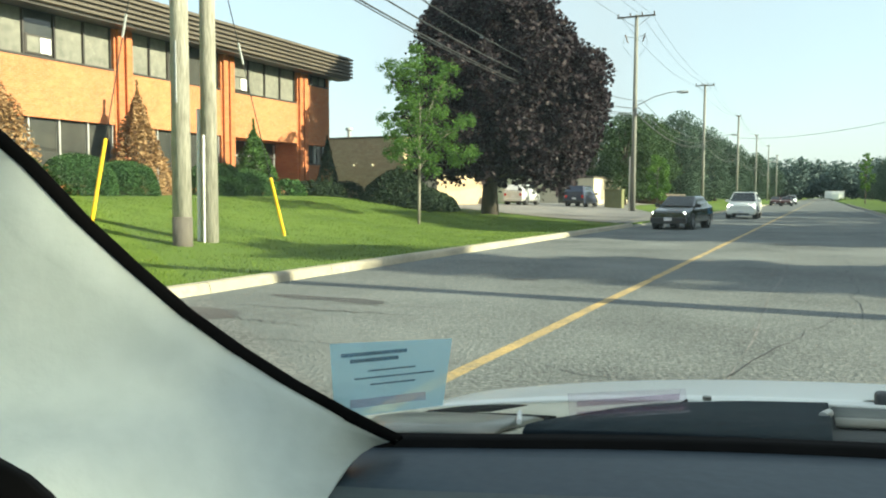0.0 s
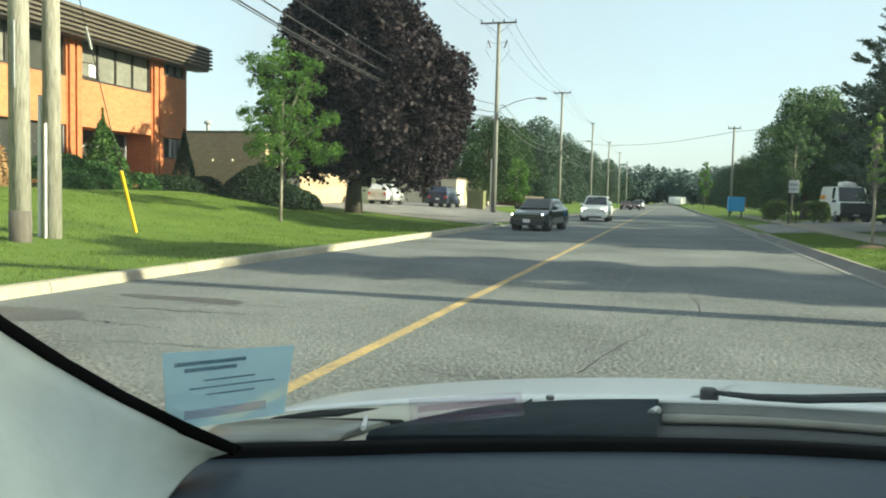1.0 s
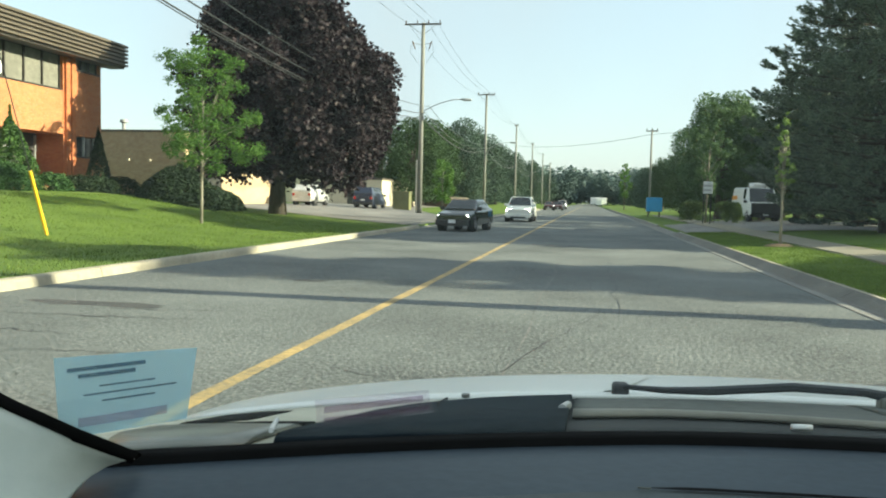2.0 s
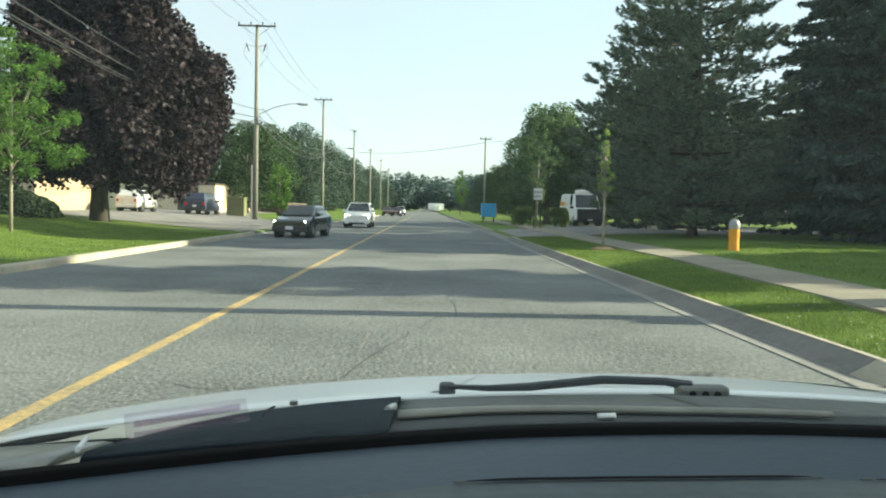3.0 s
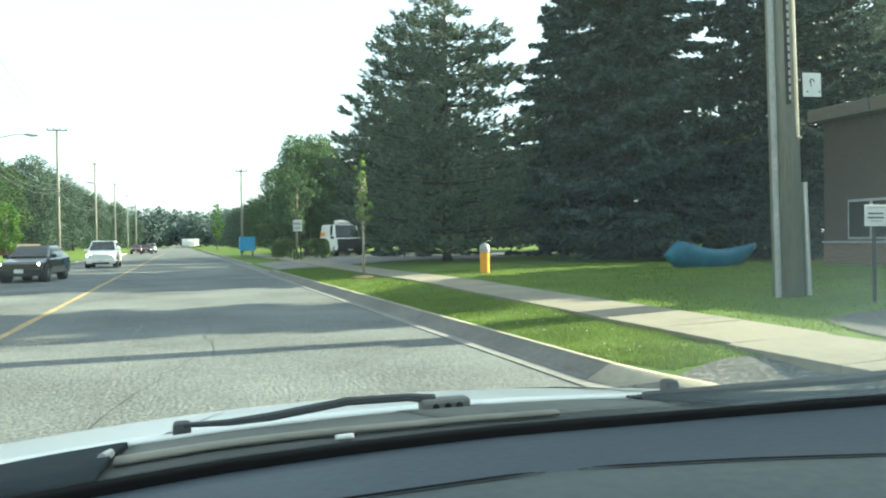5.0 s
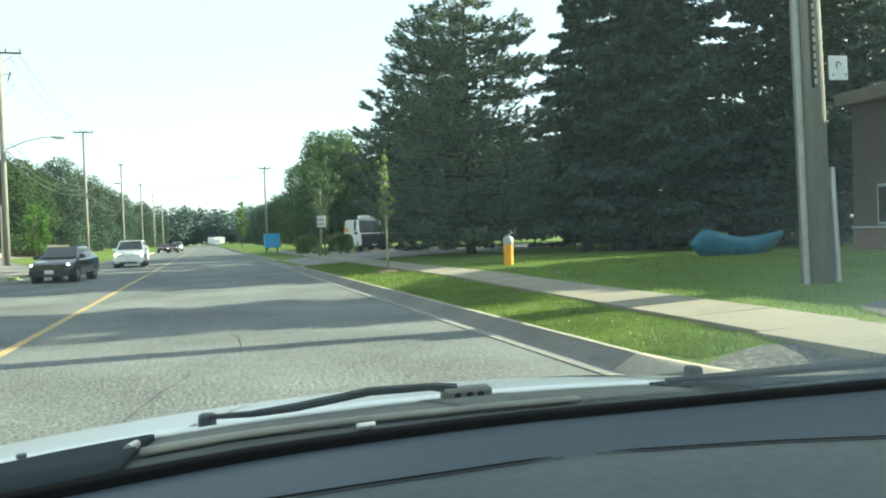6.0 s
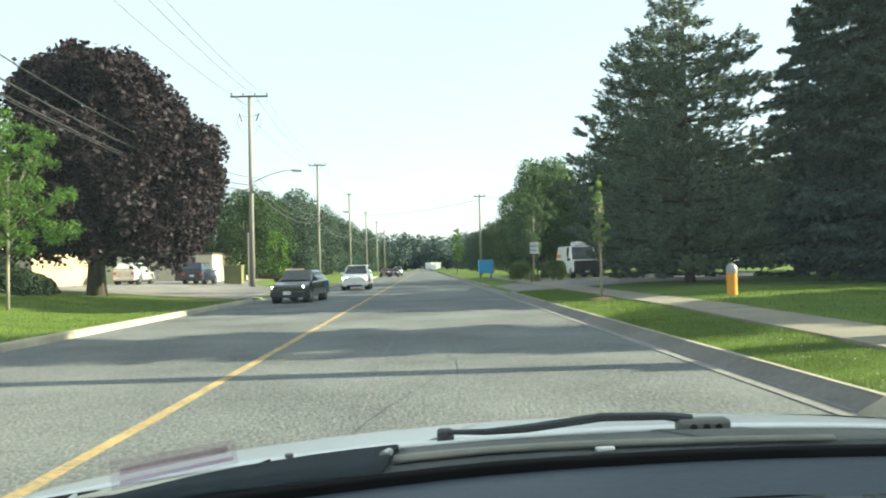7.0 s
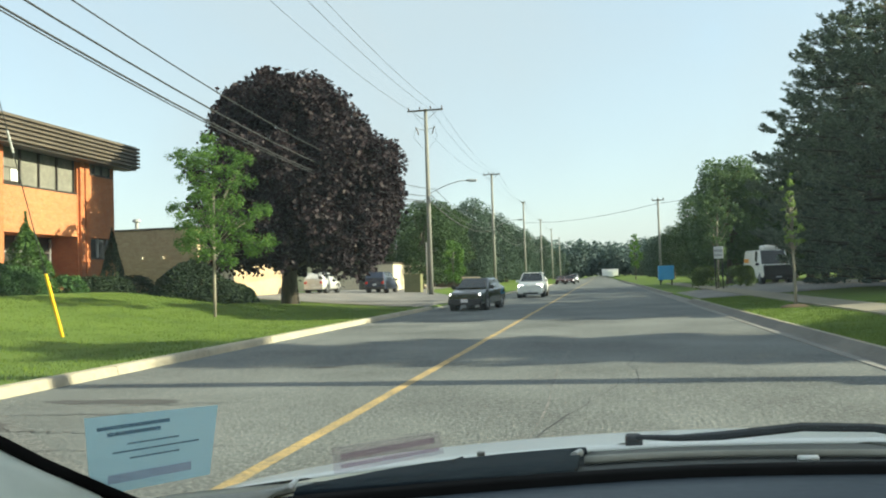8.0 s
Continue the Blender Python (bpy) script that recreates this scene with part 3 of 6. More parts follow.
def turf(x0, x1, y0, y1, count, tall, seed, keep=None):
    """Thousands of grass blades, each a bent sliver."""
    r = np.random.RandomState(seed)
    x, y = r.uniform(x0, x1, count), r.uniform(y0, y1, count)
    ok = np.array([keep(a, b) for a, b in zip(x, y)]) if keep else np.ones(count, bool)
    clump = np.array([0.55 + 0.9 * noise.noise((a * 1.3, b * 1.3, seed)) for a, b in zip(x, y)])
    x, y, clump = x[ok], y[ok], clump[ok]
    n = len(x)
    z = np.array([height(a, b) for a, b in zip(x, y)]) - 0.01
    a, h, lean = r.uniform(0, math.tau, n), tall * r.uniform(0.5, 1.1, n) * np.clip(clump + 0.5, 0.4, 1.5), r.uniform(0.1, 0.7, n)
    wd = r.uniform(0.006, 0.011, n)
    v = np.zeros((n, 3, 3))
    v[:, 0] = np.stack([x - wd * np.sin(a), y + wd * np.cos(a), z], 1)
    v[:, 1] = np.stack([x + wd * np.sin(a), y - wd * np.cos(a), z], 1)
    v[:, 2] = np.stack([x + h * lean * np.cos(a), y + h * lean * np.sin(a), z + h], 1)
    return raw("grass", v.reshape(-1, 3).tolist(), [(3 * k, 3 * k + 1, 3 * k + 2) for k in range(n)])


def on_verge(x, y):
    edge = walk_x(y)
    bare = 6.85 + 0.12 * math.sin(3 * x) + (0.1 if x > 5.0 else 0)
    return x < edge + 0.04 * math.sin(5 * y) and y > bare and (x - 4.1) > max(0, 7.4 - y) * 0.6


tagged(part("grass", turf(4.1, 6.2, 6.2, 17, 60000, 0.05, 5, on_verge), M_BLADE), "short sunlit grass on the verge", "grass", kind="stuff")
tagged(part("grass", turf(4.1, 6.3, 17, 36, 26000, 0.06, 6, on_verge), M_BLADE), "short grass on the verge", "grass", kind="stuff")
tagged(part("grass", turf(6.6, 19, 6.7, 26, 80000, 0.055, 7, lambda x, y: x > walk_x(y) + WALK_W - 0.02 + 0.04 * math.sin(5 * y) and y > (8.65 if x > 7.7 else 7.0 + max(0, x - 7.0) * 2.2) + 0.08 * math.sin(4 * x)), M_BLADE), "lawn grass beyond the sidewalk", "grass", kind="stuff")
tagged(part("grass", turf(-20, -7.83, 6, 34, 90000, 0.06, 8), M_BLADE), "mown lawn grass in front of the office building", "grass", kind="stuff")
rr = np.random.RandomState(9)
bm = bmesh.new()
for k in range(26):
    x, y = rr.uniform(4.3, 5.5), rr.uniform(7.1, 12.5)
    c = Vector((x, y, height(x, y) + 0.035))
    s = rr.uniform(0.006, 0.010)
    bmesh.ops.create_icosphere(bm, subdivisions=1, radius=s, matrix=Matrix.Translation(c))
tagged(part("clover", bm, M_CLOVER), "scattered white clover heads in the verge", "clover", kind="stuff")

# ---- office building beside the lawn ----
FX = -24.55                                         # its street front


def office():
    root = thing("office_building", pose(0, 0, 0), "two-storey orange brick office building with ribbed brown fascia", "building")
    y0, y1, g, top = 2.0, 37.1, 0.6, 8.0
    piers = [5.7, 11.45, 17.2, 23.0, 28.9, 34.6]
    part("wall", boxes(((-42, y0, g - 0.6), (FX - 1.6, y1, top))), M_BRICK, root)
    part("spandrel", boxes(((FX - 1.6, y0, 4.0), (FX, y1, 6.08))), M_BRICK, root)
    part("plinth", boxes(((FX - 1.6, y0, g - 0.6), (FX, y1, 1.75))), M_BRICK, root)
    part("corner_wall", boxes(((FX - 1.6, 36.75, 1.75), (FX - 0.004, y1 - 0.004, 4.0))), M_BRICK, root)
    part("corner_wall", boxes(((FX - 1.6, 36.95, 6.08), (FX - 0.004, y1 - 0.004, top))), M_BRICK, root)
    for p in piers:
        for q in (-0.22, 0.19):
            part("pilaster", boxes(((FX - 1.6, p + q - 0.15, g - 0.6), (FX + 0.16, p + q + 0.15, 7.75)), bevel=0.03), M_PIER, root)
        part("pier", boxes(((FX - 1.6, p - 0.45, g - 0.6), (FX + 0.02, p + 0.45, 7.75))), M_PIER, root)
    # fascia: ribs one above another on a dark backing, round the corner
    part("fascia", boxes(((-42, y0 - 0.6, 7.7), (FX + 0.82, y1 + 0.82, 8.86))), M_FASCIA, root)
    for k in range(6):
        z = 7.74 + 0.19 * k
        part("rib", boxes(((-42, y0 - 0.6, z), (FX + 0.95, y1 + 0.95, z + 0.11)), bevel=0.02), M_FASCIA, root)
    part("roof", boxes(((-41.5, y0, 8.86), (FX + 0.6, y1 + 0.6, 8.90))), M_GRAVEL, root)
    part("soffit", boxes(((FX + 0.004, y0, 7.62), (FX + 0.8, y1 + 0.8, 7.698))), M_FRAME, root)

    def window(ya, yb, za, zb, panes, blinds, vent=-1, deep=0.12):
        rt = part("window", boxes(((FX - 0.30, ya, za), (FX - 0.22, yb, zb))), M_FRAME, root)
        n = len(panes) - 1
        for i in range(n):
            a, b = ya + (yb - ya) * panes[i], ya + (yb - ya) * panes[i + 1]
            part("pane", boxes(((FX - 0.215, a + 0.05, za + 0.06), (FX - 0.20, b - 0.05, zb - 0.05))), M_BLIND if i in blinds else M_PANE, rt)
            if i == vent:
                part("vent_sash", boxes(((FX - 0.19, a + 0.08, za + 0.08), (FX - 0.15, b - 0.08, za + 0.75)), bevel=0.01), M_FRAME, rt)
                part("vent_pane", boxes(((FX - 0.148, a + 0.16, za + 0.15), (FX - 0.144, (a + b) / 2, za + 0.68))), M_BLIND, rt)
                part("vent_pane", boxes(((FX - 0.148, (a + b) / 2 + 0.05, za + 0.15), (FX - 0.144, b - 0.14, za + 0.68))), M_SIGNWHITE, rt)
        for q in panes:
            c = ya + (yb - ya) * q
            part("mullion", boxes(((FX - 0.22, c - 0.035, za), (FX - deep, c + 0.035, zb))), M_ALU if za < 4 else M_FRAME, rt)
        part("sill", boxes(((FX - 0.3, ya, za - 0.06), (FX + 0.03, yb, za + 0.02)), bevel=0.01), M_FRAME, rt)

    quarter = (0, 0.25, 0.5, 0.75, 1)
    for i, p in enumerate(piers[:-1]):
        a, b = p + 0.46, piers[i + 1] - 0.46
        if i == 3:
            window(a, b, 6.08, 7.7, (0, 0.2, 0.4, 0.62, 0.84, 1), (0, 1, 4), 4)
        elif i == 4:
            window(a, b, 6.08, 7.7, quarter, (0, 1, 2, 3), 0)
        else:
            window(a, b, 6.08, 7.7, quarter, (0, 2, 3), 1)
        if i < 4:
            window(a, b, 1.75, 4.0, (0, 0.27, 0.52, 0.77, 1), ())
    window(35.07, 36.94, 7.15, 7.7, (0, 0.33, 0.66, 1), (0, 1, 2))
    part("wall_panel", boxes(((FX - 1.6, 35.06, 6.08), (FX - 0.002, 36.95, 7.1))), M_BRICK, root)
    part("wall_panel", boxes(((FX - 1.6, 35.06, 1.75), (FX - 0.002, 36.75, 3.0))), M_BRICK, root)
    window(35.07, 36.74, 3.0, 3.98, (0, 0.5, 1), ())
    # recessed entrance with glazed doors
    ent = part("entrance", boxes(((FX - 1.5, 29.4, 0.9), (FX - 1.4, 34.1, 4.0))), M_FRAME, root)
    for a in (29.6, 30.7, 31.8, 32.9):
        part("door", boxes(((FX - 1.39, a, 1.0), (FX - 1.36, a + 1.0, 3.2))), M_PANE, ent)
        part("door_frame", boxes(((FX - 1.38, a + 1.0, 1.0), (FX - 1.30, a + 1.08, 3.9))), M_ALU, ent)
    part("transom", boxes(((FX - 1.38, 29.5, 3.22), (FX - 1.30, 34.0, 3.3))), M_ALU, ent)
    return root


office()


def block(name, label, lo, hi, wall, roof_lip=0.25, openings=(), pane=None, frame_=None):
    """A plain flat-roofed building with a coping and framed openings on its street side."""
    root = thing(name, pose(0, 0, 0), label, "building")
    part("wall", boxes((lo, hi)), wall, root)
    part("coping", boxes(((lo[0] - 0.06, lo[1] - 0.06, hi[2]), (hi[0] + 0.06, hi[1] + 0.06, hi[2] + roof_lip)), bevel=0.02), M_FASCIA, root)
    for face, a, b, za, zb in openings:
        if face == "x":
            w_ = part("window", boxes(((hi[0] - 0.02, a, za), (hi[0] + 0.03, b, zb))), frame_ or M_FRAME, root)
            part("pane", boxes(((hi[0] + 0.03, a + 0.08, za + 0.08), (hi[0] + 0.036, b - 0.08, zb - 0.08))), pane or M_PANE, w_)
        else:
            w_ = part("window", boxes(((a, lo[1] - 0.03, za), (b, lo[1] + 0.02, zb))), frame_ or M_FRAME, root)
            part("pane", boxes(((a + 0.08, lo[1] - 0.036, za + 0.08), (b - 0.08, lo[1] - 0.03, zb - 0.08))), pane or M_PANE, w_)
    return root


tan = block("low_building", "low flat-roofed tan brick building beside the parking lot", (-44, 47.5, -0.5), (-25.6, 62, 5.25), M_TAN, 0.12, (("x", 50, 52.6, 0.4, 3.0),))
for x in (-29.5, -28.0):
    part("wall_light", bar([(x, 47.3, 3.4), (x, 47.5, 3.4)], 0.09, 8), M_CREAM, tan)
part("roof_vent", lathe([(0, 0.9), (0.25, 0.88), (0.28, 0.7), (0.12, 0.65), (0.12, 0)], 10, (-31.5, 50, 5.37)), M_GALV, tan)
block("pale_building", "pale rendered building behind the parking lot", (-44, 77, -0.5), (-20.4, 92, 3.1), M_CREAM, 0.2, (("y", -24, -22, 0.5, 2.9), ("y", -29, -26.5, 0.5, 2.8)))
block("brick_house", "low dull red brick building among the trees", (-34, 97, -0.5), (-17, 112, 1.45), M_REDB, 0.2, (("y", -22, -20, 0.6, 1.4),))


def brown_building():
    """A low brown brick building facing the road across the shaded lawn, with framed windows low in its front."""
    x0, x1, y0, y1, top = 20.2, 24.6, -8.0, 21.3, 5.1
    root = thing("brown_building", pose(0, 0, 0), "low brown brick building in the shade behind the lawn", "building")
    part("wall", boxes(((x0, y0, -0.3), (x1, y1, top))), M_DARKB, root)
    part("fascia", boxes(((x0 - 0.35, y0 - 0.35, top), (x1 + 0.35, y1 + 0.35, top + 0.42)), bevel=0.03), M_FASCIA, root)
    part("plinth", boxes(((x0 - 0.06, y0, -0.3), (x0 - 0.002, y1, 1.12)), bevel=0.01), M_REDB, root, "duller red brick plinth")
    part("ledge", boxes(((x0 - 0.12, y0, 1.12), (x0 - 0.002, y1, 1.20)), bevel=0.01), M_CAPGREY, root, "grey stone ledge")
    for a, b, za, zb in ((18.5, 20.3, 1.24, 2.5), (14.6, 16.4, 1.24, 2.5), (10.7, 12.5, 1.24, 2.5)):
        w_ = part("window", boxes(((x0 - 0.05, a, za), (x0 + 0.02, b, zb))), M_CAPGREY, root)
        for q in (0, 1):
            m_ = a + (b - a) * q / 2
            part("pane", boxes(((x0 - 0.058, m_ + 0.07, za + 0.08), (x0 - 0.052, m_ + (b - a) / 2 - 0.05, zb - 0.08))), M_DARKPANE, w_)
    d_ = part("door", boxes(((x0 - 0.10, 17.0, 0.45), (x0 - 0.062, 18.1, 2.45))), M_CAPGREY, root)
    part("pane", boxes(((x0 - 0.106, 17.15, 0.65), (x0 - 0.102, 17.95, 2.3))), M_DARKPANE, d_)


brown_building()

# ---- trees ----
def leaves(name, pts, size, rs, droop=0.0, long=1.0, wide=0.6, heading=None):
    """One bent four-cornered leaf (or spray) at every point, turned at random."""
    n = len(pts)
    a, b = rs.uniform(0, math.tau, n), rs.uniform(-1, 1, n)
    u = np.stack([np.cos(a), np.sin(a), rs.uniform(-0.6, 0.4, n) - droop], 1)
    if heading is not None:
        u = u * 0.9 + heading * 0.7
    u /= np.linalg.norm(u, axis=1)[:, None]
    r = rs.normal(size=(n, 3))
    v = np.cross(u, r)
    v /= np.linalg.norm(v, axis=1)[:, None]
    s = size * rs.uniform(0.6, 1.3, n)[:, None]
    q = np.zeros((n, 4, 3))
    q[:, 0], q[:, 2] = pts - u * s * long, pts + u * s * long
    q[:, 1], q[:, 3] = pts + v * s * wide + np.cross(u, v) * s * 0.2, pts - v * s * wide + np.cross(u, v) * s * 0.2
    return raw(name, q.reshape(-1, 3).tolist(), [(4 * k, 4 * k + 1, 4 * k + 2, 4 * k + 3) for k in range(n)])


def limbs(bm, base, ends, r0, rs, fork):
    """Limbs that leave the trunk at fork heights and bend out to their ends."""
    for e in ends:
        e = Vector(e)
        s = Vector((base[0], base[1], fork(e)))
        mid = s.lerp(e, 0.5) + Vector((rs.uniform(-0.2, 0.2), rs.uniform(-0.2, 0.2), 0.12 * (e - s).length))
        tube(bm, [s, mid, e], [r0, r0 * 0.55, r0 * 0.12], 6)


def broadleaf(name, label, at, tall, radius, base, leaf_mat, bark, count, size, seed, lobes=38, trunk=0.03, squash=1.0, lean=0.0, open_=0.0, skirt=0.16, flat=0.78, cone=0.0):
    """A tapered trunk, limbs, and a crown of many small leaves gathered in uneven lobes."""
    rs = np.random.RandomState(seed)
    root = thing(name, pose(*at), label, "tree")
    ch = tall - base
    cs, ends = [], []
    for k in range(lobes):
        t = (k + 0.5) / lobes
        z = base + ch * (0.08 + 0.86 * t)
        env = radius * squash * (math.sin(math.pi * min(1, skirt + (0.96 - skirt) * t)) ** 0.7)
        env *= 1 - cone * t
        a, q = k * 2.39996 + rs.uniform(-0.5, 0.5), math.sqrt(rs.uniform(0.12, 1)) * 0.78
        c = (env * q * math.cos(a) + lean * (0.5 + 0.5 * t), env * q * math.sin(a), z)
        cs.append((c, radius * rs.uniform(0.24, 0.40) * (1 - 0.25 * t)))
        if k % 3 == 0:
            ends.append(c)
    share = np.array([s ** 2 for _, s in cs])
    share = (share / share.sum() * count).astype(int)
    pts = []
    for (c, s), n in zip(cs, share):
        d = rs.normal(size=(n, 3))
        d /= np.linalg.norm(d, axis=1)[:, None]
        rad = s * (rs.uniform(0.35 - 0.3 * open_, 1.12, n) ** 0.6)[:, None]
        p = np.array(c) + d * rad * np.array((1, 1, flat))
        pts.append(p)
    pts = np.concatenate(pts)
    pts = pts[pts[:, 2] > base * 0.75]
    r0 = tall * trunk
    bm = tube(bmesh.new(), [(0, 0, -0.25), (0, 0, 0.1), (0.02, 0.01, base * 0.6), (lean * 0.1, 0.03, base + ch * 0.35), (lean * 0.6, 0, tall * 0.86)], [r0 * 1.5, r0 * 1.15, r0 * 0.85, r0 * 0.55, r0 * 0.08], 10)
    limbs(bm, (0, 0), ends, r0 * 0.38, rs, lambda e: min(e.z * 0.55, base + ch * 0.3))
    part("trunk", bm, bark, root, smooth=True)
    part("crown", leaves("crown", pts, size, rs), leaf_mat, root)
    return root


def crown_tree(name, label, at, prof, leaf_mat, bark, count, size, seed, lobes=120, lobe=(0.7, 1.2), flat=0.75, shift=(0.0, 0.0), trunk=((0.3, 0.0),), core=0.2, droop=0.0, inset=(0.62, 0.97), long=1.0, wide=0.6):
    """A tree whose crown follows a profile (height, radius): clumps of leaves crowd near its skin with dark gaps between, and a sparse core."""
    rs = np.random.RandomState(seed)
    root = thing(name, pose(*at), label, "tree")
    zs, rr_ = zip(*prof)
    area = np.cumsum([0] + [(zs[i + 1] - zs[i]) * (rr_[i] + rr_[i + 1]) for i in range(len(zs) - 1)])
    lean = lambda z: np.clip((z - zs[0]) / (zs[-1] - zs[0]), 0, 1)
    cs, ends = [], []
    for k in range(lobes):
        z = float(np.interp((k + rs.uniform(0, 1)) / lobes * area[-1], area, zs))
        r = float(np.interp(z, zs, rr_)) * rs.uniform(*inset)
        a = k * 2.39996 + rs.uniform(-0.4, 0.4)
        bulge = 1 + 0.12 * math.sin(2 * a + seed) + 0.08 * math.sin(3 * a + z)
        off = 1 - abs(2 * lean(z) - 0.8)
        c = np.array((r * bulge * math.cos(a) + shift[0] * off, r * bulge * math.sin(a) + shift[1] * off, z))
        cs.append((c, rs.uniform(*lobe) * (0.75 + 0.25 * min(1, r / max(rr_)))))
        if k % max(1, lobes // 16) == 0:
            ends.append(c * 0.92)
    share = np.array([q ** 2 for _, q in cs])
    share = np.maximum(6, share / share.sum() * count * (1 - core)).astype(int)
    pts, head = [], []
    for (c, q), n in zip(cs, share):
        m = max(3, n // 12)                          # twigs, each with a handful of leaves
        d = rs.normal(size=(m, 3))
        out = c * np.array((1, 1, 0.25)) / (np.linalg.norm(c[:2]) + 1e-6)
        d = d / np.linalg.norm(d, axis=1)[:, None] + 0.35 * out
        d /= np.linalg.norm(d, axis=1)[:, None]
        tw = c + d * (q * rs.uniform(0.45, 1.08, m) ** 0.6)[:, None] * np.array((1, 1, flat))
        pick = rs.randint(0, m, n)
        p = tw[pick] + rs.normal(size=(n, 3)) * q * 0.13
        p[:, 2] -= droop * np.abs(rs.normal(size=n)) * q
        pts.append(p)
        head.append(d[pick])
    n = int(count * core)
    z = np.interp(rs.uniform(0, 1, n) * area[-1], area, zs)
    r, a = np.interp(z, zs, rr_) * np.sqrt(rs.uniform(0, 0.55, n)), rs.uniform(0, math.tau, n)
    off = 1 - np.abs(2 * lean(z) - 0.8)
    pts.append(np.stack([r * np.cos(a) + shift[0] * off, r * np.sin(a) + shift[1] * off, z], 1))
    head.append(np.zeros((n, 3)))
    pts, head = np.concatenate(pts), np.concatenate(head)
    r0 = trunk[0][0]
    bm = tube(bmesh.new(), [(x, 0.0, z) for (_, x), z in zip(trunk, np.linspace(-0.25, zs[0] + 0.55 * (zs[-1] - zs[0]), len(trunk)))], [q for q, _ in trunk], 12)
    limbs(bm, (trunk[-1][1] * 0.6, 0), ends, r0 * 0.32, rs, lambda e: zs[0] * 0.9 + max(0, e.z - zs[0]) * 0.45)
    part("trunk", bm, bark, root, smooth=True)
    part("crown", leaves("crown", pts, size, rs, 0.15, long, wide, head), leaf_mat, root)
    return root


def conifer(name, label, at, tall, radius, base, mat_, count, seed, taper=1.0, spray=0.34, ragged=0.3, bark=None, tuft=0.0, prof=None, bare=None):
    """A spruce or pine: a straight trunk, whorls of boughs, needles in sprays along each bough. prof: (height, radius) of its outline; bare: a heading (radians) where the boughs are thin."""
    rs = np.random.RandomState(seed)
    root = thing(name, pose(*at), label, "tree")
    r0 = tall * 0.016
    bm = tube(bmesh.new(), [(0, 0, -0.25), (0, 0, 0.2), (0, 0, tall * 0.5), (0, 0, tall * 0.98)], [r0 * 1.4, r0 * 1.1, r0 * 0.6, 0.02], 9)
    boughs = []
    z = base
    while z < tall * 0.97:
        t = (z - base) / (tall - base)
        env = radius * (1 - t) ** taper * (0.72 + 0.28 * min(1, t * 6)) + 0.18
        if prof:
            env = float(np.interp(z, [q[0] for q in prof], [q[1] for q in prof]))
        n = (9 if tuft else 7) if t < 0.75 else 6
        a0 = rs.uniform(0, math.tau)
        for k in range(n):
            a = a0 + (k + rs.uniform(-0.35, 0.35)) * math.tau / n
            ln = env * rs.uniform(1 - ragged, 1.10)
            if bare is not None and math.cos(a - bare) > 0.2 and rs.uniform() < 0.45:
                continue
            boughs.append((z + rs.uniform(-0.25, 0.25), a, ln))
        z += (0.42 + 0.3 * (1 - t)) * (0.92 if tuft else 1.0)
    total = sum(b[2] ** 1.35 for b in boughs)
    pts, head = [], []
    for i, (z, a, ln) in enumerate(boughs):
        n = max(12, int(count * ln ** 1.35 / total))
        out = np.array((math.cos(a), math.sin(a), 0.0))
        across = np.array((-math.sin(a), math.cos(a), 0.0))
        if tuft:                                     # side shoots turned up at their tips, needles in brushes
            m = max(6, int(ln * 9))
            s = np.sqrt(rs.uniform(0.02, 1, m))
            side = rs.normal(size=m) * 0.26 * ln * (1.12 - s)
            sag = 0.02 * ln * s + 0.10 * ln * s ** 2 + rs.uniform(-0.10, 0.16, m) - 0.05 * z / tall
            pick, along = rs.randint(0, m, n), rs.uniform(0, 1, n)
            way = out * 0.7 + across * np.sign(side)[:, None] * 0.35 + np.array((0, 0, 0.55)) + rs.normal(size=(m, 3)) * 0.22
            way /= np.linalg.norm(way, axis=1)[:, None]
            p = out * (s * ln)[:, None] + across * side[:, None] + np.array((0, 0, 1.0)) * (z + sag)[:, None]
            p = p[pick] + way[pick] * (along * tuft * 3.6)[:, None] + rs.normal(size=(n, 3)) * tuft * (0.45 - 0.25 * along)[:, None]
            pts.append(p)
            head.append(way[pick] * 1.1)
        else:
            s = np.sqrt(rs.uniform(0.015, 1, n))
            side = rs.normal(size=n) * 0.20 * ln * (1.08 - s)
            sag = -0.42 * ln * s ** 1.1 + 0.22 * ln * s ** 3 - np.abs(side) * 0.35 - rs.uniform(0, 0.28, n) ** 1.5
            pts.append(out * (s * ln)[:, None] + across * side[:, None] + np.array((0, 0, 1.0)) * (z + sag + 0.12 * ln)[:, None])
            head.append(np.tile(out + np.array((0, 0, -0.25)), (n, 1)))
        if (tuft or i % 3 == 0) and ln > 0.6:
            d = Vector((math.cos(a), math.sin(a), 0))
            up = 0.08 if tuft else -0.1
            tube(bm, [(0, 0, z + (0 if tuft else 0.1 * ln)), d * ln * 0.5 + Vector((0, 0, z + up * 0.4 * ln)), d * ln * 0.92 + Vector((0, 0, z + up * ln))], [0.05, 0.03, 0.01], 5)
    pts, head = np.concatenate(pts), np.concatenate(head)
    ok = pts[:, 2] > 0.12
    pts, head = pts[ok], head[ok]
    part("trunk", bm, bark or M_BARK, root, smooth=True)
    part("crown", leaves("crown", pts, spray * 0.42, rs, 0.0 if tuft else 0.2, 1.3 if tuft else 1.35, 0.34 if tuft else 0.45, head), mat_, root)
    return root


